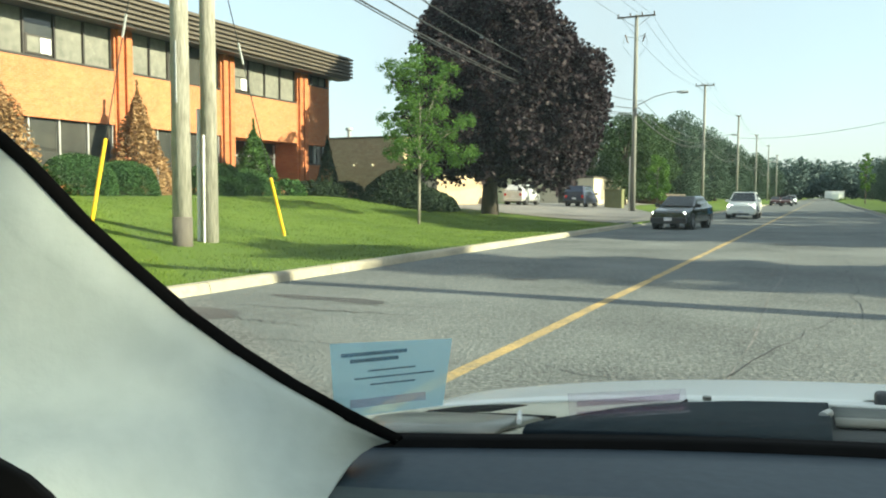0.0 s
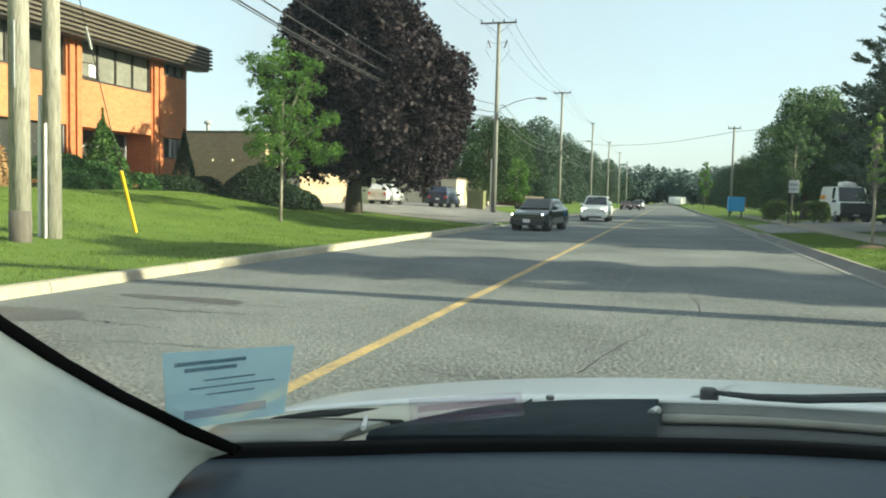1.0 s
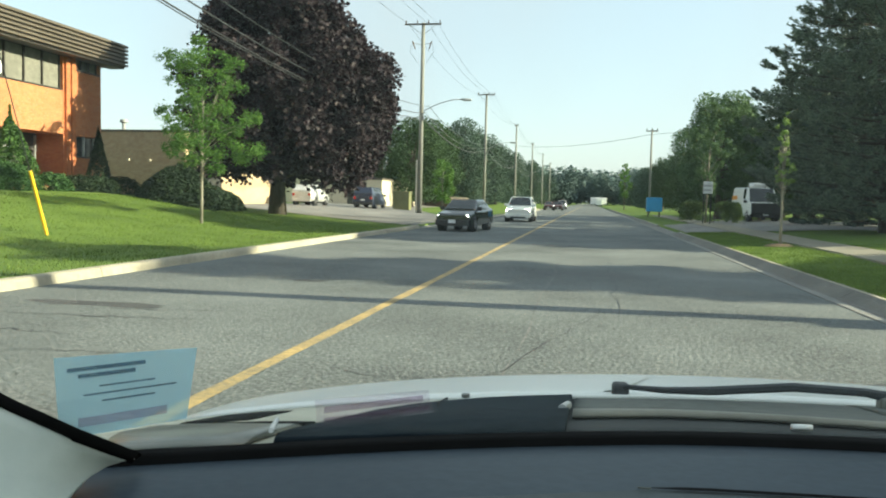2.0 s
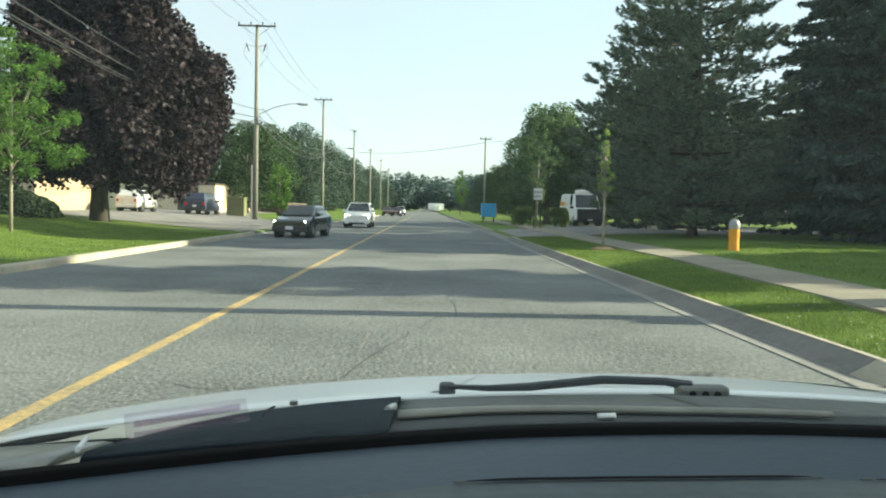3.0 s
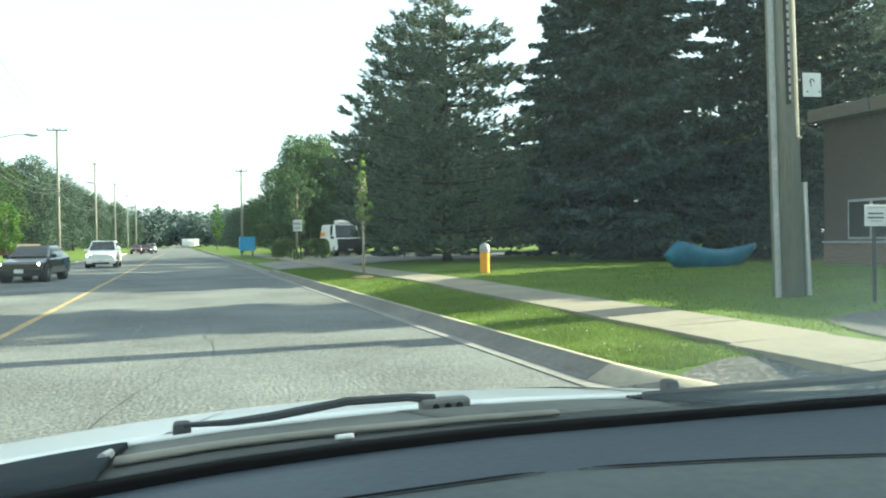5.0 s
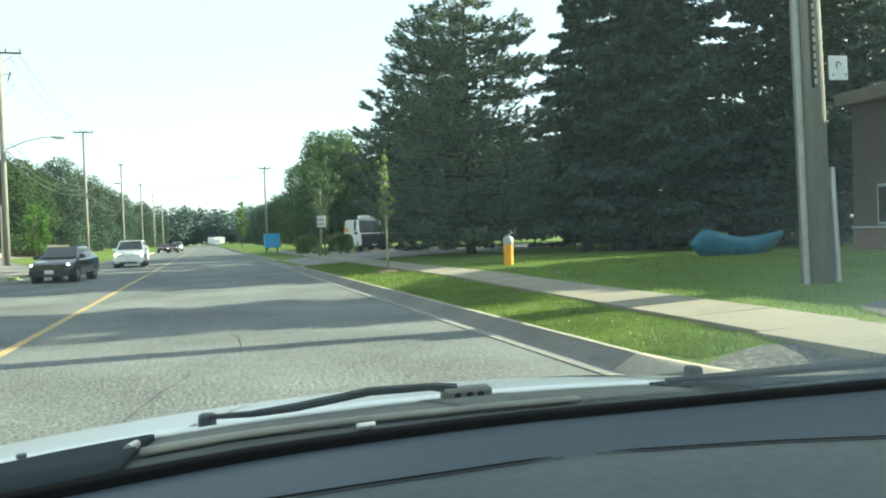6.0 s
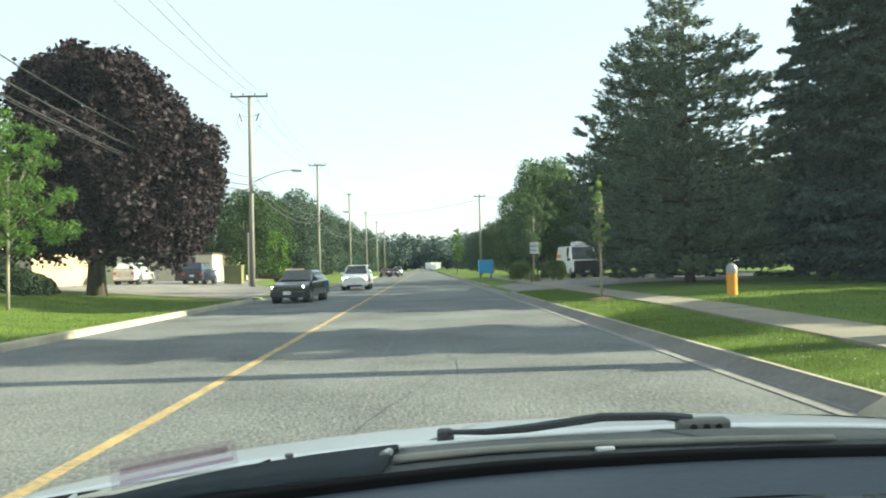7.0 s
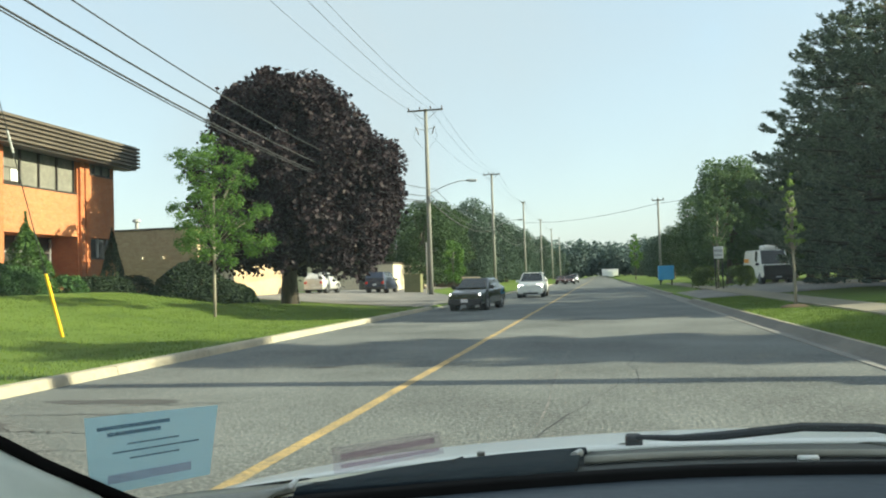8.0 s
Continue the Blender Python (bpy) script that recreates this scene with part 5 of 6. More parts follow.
minivan("parked_minivan", "dark navy minivan parked in the lot", pose(-18.7, 66.8, height(-18.7, 67) + 0.03, 0, 0, 90), M_NAVY)
sedan("parked_car", "white car parked behind the juniper", pose(-23.3, 45.0, height(-23, 45) + 0.03, 0, 0, -6), M_WHITECAR, front_dark=False)
queue = [sedan("queued_car", "small distant car waiting in the oncoming lane", pose(-4.9, 128, 0, 0, 0, TOWARD), M_REDCAR, lights_on=True)]
for ob in queue:
    ob["group"] = "distant queue of cars"
sedan("queued_car", "distant dark car waiting with lit headlights", pose(-5.3, 139, 0, 0, 0, TOWARD), M_BLACKCAR, lights_on=True)["group"] = "distant queue of cars"
suv("queued_car", "distant silver car waiting in the oncoming lane", pose(-5.0, 150, 0, 0, 0, TOWARD), M_SILVER, lights_on=True)["group"] = "distant queue of cars"
sedan("queued_car", "distant red car standing near the kerb", pose(-6.6, 133, 0, 0, 0, TOWARD), M_REDCAR)["group"] = "distant queue of cars"


def van_bits(root):
    part("roof_unit", box(bmesh.new(), (-0.2, -0.45, 2.16), (1.0, 0.45, 2.42), 0.08), M_WHITEPAINT, root, "white roof-top cooling unit")
    part("nose_cover", box(bmesh.new(), (2.30, -0.86, 0.45), (2.62, 0.86, 1.14), 0.05), M_TRIM, root, "black fabric nose cover")
    part("side_stripe", box(bmesh.new(), (-2.2, 0.955, 1.35), (-0.9, 0.965, 1.6)), M_ORANGE, root)
    part("side_stripe", box(bmesh.new(), (-2.2, -0.965, 1.35), (-0.9, -0.955, 1.6)), M_ORANGE, root)


vehicle("delivery_van", "white delivery van with roof unit and black nose cover", pose(10.6, 54.6, height(10.6, 54) + 0.03, 0, 0, TOWARD + 3), M_WHITECAR,
        [(-2.55, 0.90, 0.88, 0.42, 1.3, 0.08), (-2.5, 0.95, 0.93, 0.34, 1.35, 0.08), (-1.0, 0.95, 0.94, 0.32, 1.32, 0.08), (1.0, 0.95, 0.94, 0.32, 1.26, 0.08), (1.6, 0.95, 0.90, 0.32, 1.2, 0.1), (2.2, 0.93, 0.86, 0.32, 1.12, 0.1), (2.45, 0.88, 0.82, 0.36, 1.0, 0.08)],
        [(1.75, 0.90, 0.88, 1.1, 1.2, 0.03), (1.1, 0.92, 0.80, 1.1, 2.12, 0.1), (-2.4, 0.92, 0.82, 1.2, 2.16, 0.1), (-2.54, 0.90, 0.86, 1.2, 1.6, 0.05)],
        (1.6, -1.5, 0.37, 0.92), (2.4, 0.92, 0.66, 0.3, 0.2), front_dark=True, panes=((0.17, 0.30),), extras=van_bits, category="van")
truck = thing("box_truck", pose(3.6, 300, 0), "white box truck far along the road", "truck")
part("cargo_box", boxes(((-3.2, -6, 0.9), (2.6, 1.5, 3.3)), bevel=0.06), M_WHITEPAINT, truck)
part("cab", boxes(((-1.2, -7.6, 0.5), (1.2, -6.1, 2.6)), bevel=0.12), M_WHITECAR, truck)
for x in (-1.0, 0.8):
    part("wheel", bar([(x, -6.8, 0.5), (x + 0.25, -6.8, 0.5)], 0.5, 16), M_TYRE, truck)
    part("wheel", bar([(x, 0.3, 0.5), (x + 0.25, 0.3, 0.5)], 0.5, 16), M_TYRE, truck)

# ---- poles, wires, signs ----
def wood_pole(name, label, x, y, tall, r, mat_, butt=0.0):
    z = height(x, y)
    root = thing(name, pose(x, y, z), label, "utility pole")
    part("shaft", bar([(0, 0, -0.5), (0, 0, tall * 0.5), (0, 0, tall)], [r, r * 0.86, r * 0.68], 16), mat_, root, smooth=True)
    if butt:
        part("butt", bar([(0, 0, -0.4), (0, 0, butt)], [r * 1.03, r * 1.02], 16), M_TAR, root, "dark tarred pole foot", smooth=True)
    return root


def crossarm(root, z, half, pins=4, brace=True):
    part("crossarm", boxes(((-half, -0.24, z - 0.06), (half, -0.12, z + 0.06)), bevel=0.01), M_TAR, root)
    for k in range(pins):
        x = -half + 0.1 + (2 * half - 0.2) * k / (pins - 1)
        part("insulator", lathe([(0.0, 0.24), (0.05, 0.22), (0.06, 0.16), (0.03, 0.13), (0.06, 0.09), (0.03, 0.05), (0.02, 0)], 8, (x, -0.18, z + 0.06)), M_INSUL, root)
    if brace:
        for s in (-1, 1):
            part("brace", bar([(s * half * 0.72, -0.2, z - 0.06), (0, -0.2, z - 0.85)], 0.022, 6), M_GALV, root)


def lamp_arm(root, z, reach, drop=0.0):
    """A curved bracket over the road with a flat cobra-head lamp."""
    arm = part("lamp_arm", bar([(0.1, 0, z), (reach * 0.45, 0, z + 0.62), (reach * 0.8, 0, z + 0.9), (reach, 0, z + 0.92)], 0.035, 8), M_GALV, root, smooth=True)
    part("lamp_head", loft([(reach - 0.1, 0.06, 0.06, z + 0.86, z + 0.98, 0.02), (reach + 0.25, 0.15, 0.12, z + 0.78, z + 1.0, 0.05), (reach + 0.75, 0.13, 0.1, z + 0.80, z + 0.95, 0.04)]), M_GALV, arm, "grey cobra-head lamp")


def wire(name, a, b, sag, r, label="", n=18):
    a, b = Vector(a), Vector(b)
    pts = [a.lerp(b, k / n) - Vector((0, 0, 4 * sag * (k / n) * (1 - k / n))) for k in range(n + 1)]
    return tagged(part(name, bar(pts, r, 5), M_WIRE), label or "thin black overhead cable", "cable", "overhead cables")


NEAR = wood_pole("utility_pole", "thick weathered grey wooden utility pole with dark foot", -12.38, 13.4, 15.0, 0.205, M_POLE, 0.62)
part("tag_strip", boxes(((0.05, -0.218, 3.0), (0.10, -0.19, 4.3)), bevel=0.004), M_GALV, NEAR)
NEAR2 = wood_pole("utility_pole", "slimmer weathered utility pole with pale conduits", -12.58, 14.47, 15.2, 0.19, M_POLE)
part("conduit", bar([(-0.22, -0.12, -0.2), (-0.20, -0.10, 3.0)], 0.045, 8), M_SIGNWHITE, NEAR2, "white plastic conduit")
part("conduit", bar([(0.02, -0.22, -0.2), (0.02, -0.205, 2.4)], 0.035, 8), M_ALU, NEAR2)
crossarm(NEAR2, 14.9, 1.35)


def guy(foot, top, guard):
    z = height(*foot)
    f, t = Vector((foot[0], foot[1], z)), Vector(top)
    root = thing("guy_wire", pose(*f), "steel guy wire with bright yellow guard", "guy wire", "guy wires")
    d = (t - f)
    part("cable", bar([d.normalized() * -0.1, d], 0.012, 5), M_WIRE, root)
    n = d.normalized()
    part("guard", bar([n * 0.0, n * 0.02, n * (guard - 0.02), n * guard], [0.025, 0.042, 0.04, 0.025], 10), M_GUARD, root, "yellow plastic guard")
    part("anchor", bar([(0, 0, -0.2), n * 0.05], 0.03, 8), M_GALV, root)
    ins = d * 0.42
    part("strain_insulator", bar([ins, ins + n * 0.5], 0.028, 8), M_GALV, root)


guy((-14.63, 12.93), (-12.38, 13.3, 10.5), 2.1)
guy((-12.62, 17.27), (-12.38, 13.3, 10.2), 1.62)

POLES = []
for k, (y, tall, lamp) in enumerate(((61.8, 14.9, 1), (100.5, 14.6, 1), (142.5, 14.8, 0), (183, 14.4, 1), (224, 14.5, 0), (266, 14, 0))):
    p = wood_pole("utility_pole", "grey wooden utility pole with crossarm" + (" and street lamp" if lamp else " far along the road"), -13.25, y, tall, 0.2, M_POLE2)
    p["group"] = "roadside utility poles"
    if k < 2:
        crossarm(p, tall - 0.15, 1.45 if k == 0 else 1.1)
    else:
        crossarm(p, tall - 0.15, 0.4, 2, False)
    if k == 0:
        for s in (-1, 1):
            part("cutout", bar([(s * 0.55, -0.3, tall - 2.1), (s * 0.75, -0.35, tall - 1.5)], 0.05, 6), M_INSUL, p)
            part("bracket", bar([(0, -0.2, tall - 1.75), (s * 0.75, -0.3, tall - 1.6)], 0.025, 6), M_GALV, p)
            part("drop_lead", bar([(s * 0.75, -0.35, tall - 1.5), (s * 0.95, -0.3, tall - 2.3), (s * 0.3, -0.3, tall - 3.2)], 0.012, 5), M_WIRE, p)
        part("conduit", bar([(-0.26, -0.1, -0.2), (-0.26, -0.1, 4.2)], 0.06, 8), M_ALU, p)
    if lamp:
        lamp_arm(p, 8.05 if k == 0 else 7.6, 3.2)
    POLES.append((y, tall))
# primary wires on the crossarms, secondary bundle lower down
prev = (14.35, 15.2)
for i, (y, tall) in enumerate(POLES[:5]):
    reach = (0.95, 0.8, 0.24, 0.24, 0.24)            # how far out the wires sit on each pole's arm
    for s in (-1.25, 0.45, 1.25):
        wire("primary_wire", (-12.9 + s * 0.95 if i == 0 else -13.25 + s * reach[i - 1], prev[0], prev[1] + 0.1), (-13.25 + s * reach[i], y, tall + 0.1), 0.9, 0.012)
    for dz, dx, r in ((0, 0.35, 0.022), (-0.55, 0.1, 0.028), (-0.9, -0.1, 0.03), (-1.05, 0.0, 0.02)):
        wire("service_wire", (-12.6 + dx if i == 0 else -13.1 + dx, prev[0], 8.7 + dz), (-13.1 + dx, y, 8.6 + dz), 1.15, r)
    prev = (y, tall)
for s in (-1.25, 0.45, 1.25):
    wire("primary_wire", (-12.9 + s, 14.35, 15.3), (-12.4 + s, -30, 15.0), 0.9, 0.012)
for dz, dx, r in ((0, 0.35, 0.022), (-0.55, 0.1, 0.028), (-0.9, -0.1, 0.03)):
    wire("service_wire", (-12.6 + dx, 14.35, 8.7 + dz), (-12.2 + dx, -30, 8.7 + dz), 1.1, r)
# far pole on the right and the cable that crosses to it
rp = wood_pole("utility_pole", "far wooden utility pole among the trees", 6.9, 96, 9.8, 0.15, M_POLE2)
crossarm(rp, 9.6, 0.7, 3, False)
wire("crossing_wire", (-13.4, 142.5, 11.2), (6.9, 96, 9.5), 0.7, 0.025)
wire("crossing_wire", (6.9, 96, 9.5), (30, 60, 10.5), 0.5, 0.02)

# the pole behind the sidewalk
RX, RY = 9.5, 11.1
rpole = wood_pole("utility_pole", "thick grey wooden utility pole with conduits and parking sign", RX, RY, 13.0, 0.25, M_POLE2)
rpole.matrix_world = pose(RX, RY, height(RX, RY), 0, -1.7, 0)
part("conduit", bar([(-0.28, -0.08, -0.3), (-0.25, -0.08, 8.0)], 0.05, 10), M_GALV, rpole, "grey cable riser")
part("conduit", bar([(0.30, -0.12, -0.3), (0.26, -0.12, 1.85)], 0.055, 10), M_ALU, rpole, "short pale conduit")
part("tag_strip", boxes(((-0.12, -0.26, 3.1), (-0.06, -0.20, 5.0)), bevel=0.004), M_TRIM, rpole, "narrow strip of metal tags")
for k in range(14):
    part("tag", boxes(((-0.108, -0.266, 3.16 + 0.13 * k), (-0.072, -0.260, 3.24 + 0.13 * k))), M_GALV, rpole)
part("nail", boxes(((0.1, -0.25, 2.55), (0.13, -0.20, 2.58))), M_SIGNWHITE, rpole)
ps = part("parking_sign", boxes(((0.10, -0.34, 3.20), (0.46, -0.33, 3.58)), bevel=0.003), M_SIGNWHITE, rpole, "white square parking control sign")
part("symbol", skin([[(0.28 + 0.05 * math.cos(a) * k, -0.3435, 3.44 + 0.05 * math.sin(a) * k) for k in (0.6, 1.05)] for a in [math.pi * (1.2 - 1.25 * q / 8) for q in range(9)]]), M_INK, ps)
part("symbol", boxes(((0.25, -0.344, 3.36), (0.265, -0.341, 3.45))), M_INK, ps)
for x in (0.18, 0.42):
    part("arrow", bar([(x, -0.341, 3.28), (x, -0.344, 3.28)], 0.022, 4), M_INK, ps)
wire("service_wire", (RX, RY, 12.6), (RX + 1.2, -40, 12.2), 0.8, 0.02)
wire("service_wire", (RX, RY, 12.2), (20.3, 19.5, 4.9), 0.3, 0.012)

# small notice on a post
small = thing("notice_sign", pose(9.58, 9.5, height(9.67, 9.5) + 0.07), "small white notice on a thin dark post", "sign")
part("post", boxes(((-0.025, -0.015, -0.3), (0.025, 0.015, 1.25)), bevel=0.004), M_TRIM, small)
board = part("board", boxes(((-0.2, -0.03, 1.03), (0.2, -0.016, 1.34)), bevel=0.006), M_SIGNWHITE, small)
for k, (a, b, z) in enumerate(((-0.17, 0.17, 1.29), (-0.14, 0.14, 1.20), (-0.15, 0.15, 1.14), (-0.10, 0.11, 1.09))):
    part("text_bar", boxes(((a, -0.033, z), (b, -0.0305, z + (0.025 if k else 0.015)))), M_INK if k in (1, 2) else M_FADED, board)

# tenants' directory sign on two posts
bs = thing("directory_sign", pose(11.62, 10.6, height(12.2, 10) - 0.16), "white box directory sign with grey header on two posts", "sign")
part("cabinet", boxes(((0, 0, 1.68), (2.5, 0.42, 3.52)), bevel=0.02), M_SIGNWHITE, bs)
part("header", boxes(((0.06, -0.012, 3.14), (2.46, -0.003, 3.46))), M_SIGNGREY, bs)
for k in range(7):
    z = 2.88 - 0.185 * k
    row = part("panel", boxes(((0.08, -0.010, z), (2.44, -0.003, z + 0.165)), bevel=0.002), M_SIGNWHITE, bs)
    rnd = random.Random(k)
    x = 0.16
    for q in range(3):
        n = rnd.uniform(0.12, 0.5)
        part("text_bar", boxes(((x, -0.013, z + 0.045), (x + n, -0.0105, z + 0.12))), M_INK if k > 4 else M_SIGNGREY, row)
        x += n + 0.07
    part("divider", boxes(((0.08, -0.014, z - 0.018), (2.44, -0.004, z - 0.004))), M_INK, bs)
for a, b in ((0.14, 0.30), (0.34, 0.40), (0.44, 0.80), (0.95, 1.9)):
    part("text_bar", boxes(((a, -0.016, 3.22), (b, -0.0125, 3.38))), M_SIGNWHITE, bs)
part("tag", boxes(((-0.006, 0.10, 3.05), (-0.001, 0.26, 3.22))), M_ORANGE, bs)
for x in (0.35, 2.1):
    part("post", boxes(((x, 0.17, -0.3), (x + 0.07, 0.24, 1.68)), bevel=0.01), M_CAPGREY, bs)

# hydrant marker post, tarpaulin, far boxes and signs
hyd = thing("marker_post", pose(8.95, 23.3, height(8.95, 23.3) - 0.06), "stout orange post with grey domed cap on the lawn", "bollard")
part("post", lathe([(0.0, -0.2), (0.145, -0.2), (0.145, 0.70), (0.13, 0.74), (0.0, 0.74)], 20), M_ORANGE, hyd, smooth=False)
part("cap", lathe([(0.158, 0.70), (0.158, 0.82), (0.138, 0.90), (0.08, 0.965), (0.0, 0.985)], 20), M_CAPGREY, hyd, "grey domed cap", smooth=True)
part("side_plug", bar([(-0.165, 0, 0.52), (-0.13, 0, 0.52)], 0.04, 10), M_ORANGE, hyd)
part("side_plug", bar([(0.13, 0, 0.52), (0.165, 0, 0.52)], 0.04, 10), M_ORANGE, hyd)
part("base_flange", lathe([(0.0, -0.1), (0.19, -0.1), (0.19, 0.03), (0.165, 0.05)], 20), M_TRIM, hyd)

rows = []
for k in range(19):
    t = k / 18
    low = float(np.interp(t, (0, 0.1, 0.3, 0.6, 0.85, 1), (0.46, 0.14, 0.0, 0.0, 0.20, 0.66)))
    high = float(np.interp(t, (0, 0.14, 0.25, 0.38, 0.6, 0.85, 1), (0.49, 0.92, 0.83, 0.68, 0.60, 0.70, 0.80)))
    wd = 0.04 + 0.26 * math.sin(math.pi * min(1, max(0, t))) + 0.012 * math.sin(17 * t)
    x = 3.75 * t
    rows.append([(x, -wd * 0.25, high + 0.01 * math.sin(23 * t)), (x, -wd * 0.8, (low + 2 * high) / 3), (x, -wd, (2 * low + high) / 3), (x, -wd * 0.45, low), (x, wd * 0.45, low), (x, wd, (low + high) / 2), (x, wd * 0.25, high)])
tarp = part("tarpaulin", skin(rows, thick=0.02), M_BLUE, smooth=True)
tarp.matrix_world = pose(13.75, 20.85, height(13.6, 20.85) - 0.09, 0, 0, 8)
tagged(tarp, "curved bright blue tarpaulin-covered hull lying on the lawn", "tarpaulin")

bb = thing("blue_bin", pose(5.25, 67.8, 0.32), "bright blue panelled box standing on the verge", "box")
part("body", boxes(((-0.6, -0.5, 0.45), (0.62, 0.5, 1.6)), bevel=0.03), M_BLUEBOX, bb)
for s in (-0.45, 0.45):
    part("leg", boxes(((s - 0.04, -0.3, 0), (s + 0.04, 0.3, 0.46))), M_TRIM, bb)
fs = thing("roadside_sign", pose(6.72, 48.4, height(6.72, 48) - 0.1), "weathered white sign board on two posts", "sign")
part("board", boxes(((-0.25, -0.03, 1.9), (0.27, 0.0, 2.6)), bevel=0.01), M_SIGNWHITE, fs)
part("text_bar", boxes(((-0.24, -0.034, 2.3), (0.26, -0.031, 2.42))), M_FADED, fs)
part("text_bar", boxes(((-0.24, -0.034, 2.05), (0.2, -0.031, 2.15))), M_FADED, fs)
for x in (-0.2, 0.2):
    part("post", boxes(((x - 0.03, 0.001, -0.3), (x + 0.03, 0.05, 1.9))), M_TRIM, fs)
ub = thing("utility_cabinet", pose(-16.4, 69, height(-16.4, 69)), "olive green utility cabinet on the grass strip", "cabinet")
part("body", boxes(((-0.75, -0.5, 0), (0.75, 0.5, 1.55)), bevel=0.03), M_OLIVE, ub)
part("lid", boxes(((-0.8, -0.55, 1.55), (0.8, 0.55, 1.65)), bevel=0.02), M_OLIVE, ub)

# ---- the car that carries the camera: dash, pillar, cowl, bonnet, wipers ----
CAR_Y = 0.2                                          # how far along the road it has pulled up
CX = 0.46                                            # its middle
own = thing("viewing_car", pose(0, CAR_Y, 0), "white car with dark dashboard and pale pillar trim seen from inside", "car")


def hood_z(x, y):
    s, d = x - CX, y - 1.65
    return 1.097 - 0.10 * d - 0.075 * d * d * (1 + 0.6 * max(0, d)) - 0.070 * s * s - 0.05 * max(0, abs(s) - 0.72) ** 2 - 0.6 * max(0, d - 1.0) ** 2


HB = 1.665                                           # rear edge of the bonnet


def bow(x):
    return (0.02 if x < CX else 0.10) * (x - CX) ** 2


rows = [[(x, y - bow(x), hood_z(x, y)) for x in np.linspace(CX - 1.12, CX + 1.0, 35)] for y in np.linspace(HB, 3.0, 24)]
part("bonnet", skin(rows, thick=0.015), M_WHITECAR, own, smooth=True)
part("bonnet_edge", bar([(x, HB - bow(x), hood_z(x, HB) - 0.003) for x in np.linspace(CX - 1.11, CX + 0.99, 30)], 0.0045, 8), M_WHITECAR, own, smooth=True)
for s in (-1, 1):                                    # shallow pressed crease
    part("crease", skin([[(CX + s * (0.40 - 0.03 * k), 1.70 + 0.12 * k, hood_z(CX + s * 0.4, 1.70 + 0.12 * k) + 0.004), (CX + s * (0.43 - 0.03 * k), 1.70 + 0.12 * k, hood_z(CX + s * 0.43, 1.70 + 0.12 * k) + 0.001)] for k in range(5)]), M_WHITECAR, own)
for x, y in ((0.058, 1.672), (0.913, 1.70)):
    part("washer_nozzle", box(bmesh.new(), (x - 0.013, y, 1.072), (x + 0.013, y + 0.03, 1.098), 0.006), M_TRIM, own)


def edge_y(x):
    return 1.235 - 0.30 * max(0.0, CX - 0.05 - x) ** 2 - 0.16 * max(0.0, x - CX - 0.2) ** 2


EDGE = 1.151


def edge_z(x):
    """Height of the dashboard's far edge, a little crowned."""
    return float(np.interp(x, (-0.3, 0.1, 0.4, 0.8), (1.145, 1.154, 1.154, 1.149)))


# dashboard: a broad, gently crowned top running up to the glass
rows = []
for k in range(13):
    t = k / 12
    rows.append([(x, 0.62 + (edge_y(x) - 0.62) * t, edge_z(x) + 0.006 * math.sin(math.pi * t) - 0.10 * (1 - t) ** 3 - 0.02 * ((x - CX) / 0.9) ** 2 * (1 - t)) for x in np.linspace(-0.40, 1.36, 30)])
dash = part("dashboard", skin(rows, thick=0.02), M_DASH, own, "dark blue-grey moulded dashboard", smooth=True)
part("dash_front", skin([[(x, 0.63, EDGE - 0.1 - 0.3 * t) for x in np.linspace(-0.4, 1.36, 8)] for t in (0, 1)], thick=0.02), M_DASH, own)
rows = [[(x, edge_y(x) - 0.014, edge_z(x) - 0.004), (x, edge_y(x) - 0.005, edge_z(x) + 0.006), (x, edge_y(x) + 0.010, edge_z(x) + 0.008), (x, edge_y(x) + 0.02, edge_z(x) - 0.02)] for x in np.linspace(-0.41, 1.36, 36)]
part("glass_seal", skin(rows), M_SEAL, own, smooth=True)


def dash_z(x, y):
    """Height of the dashboard's top."""
    t = (y - 0.62) / (edge_y(x) - 0.62)
    return edge_z(x) + 0.006 * math.sin(math.pi * min(1, t)) - 0.10 * (1 - t) ** 3 - 0.02 * ((x - CX) / 0.9) ** 2 * (1 - t)


def joint_y(x):
    """Where the lighter near panel of the dashboard meets the dark far part."""
    return float(np.interp(x, (-0.4, -0.15, 0.053, 0.18, 0.34, 0.40, 0.55, 0.70, 1.36), (0.93, 1.005, 1.063, 1.073, 1.083, 1.079, 1.058, 1.030, 0.90)))


rows = [[(x, 0.64 + (joint_y(x) - 0.64) * t, dash_z(x, 0.64 + (joint_y(x) - 0.64) * t) + 0.0016) for t in np.linspace(0, 1, 14)] for x in np.linspace(-0.39, 1.35, 60)]
part("dash_panel", skin(rows, thick=0.001), M_DASHPANEL, own, "lighter dusty grey panel of the dashboard", smooth=True)


def seam(x0, x1):
    """A dark slot along the joint, tapering at its ends."""
    rows = []
    for x in np.linspace(x0, x1, 24):
        y, w_ = joint_y(x), 0.0042 * min(1.0, 8 * (x - x0) / (x1 - x0) + 0.3, 8 * (x1 - x) / (x1 - x0) + 0.3)
        rows.append([(x, y - w_ * 0.6, dash_z(x, y) + 0.0030), (x, y + w_, dash_z(x, y) + 0.0030)])
    return skin(rows)


part("dash_seam", seam(0.055, 0.345), M_SEAL, own)
part("dash_seam", seam(0.398, 0.72), M_SEAL, own)
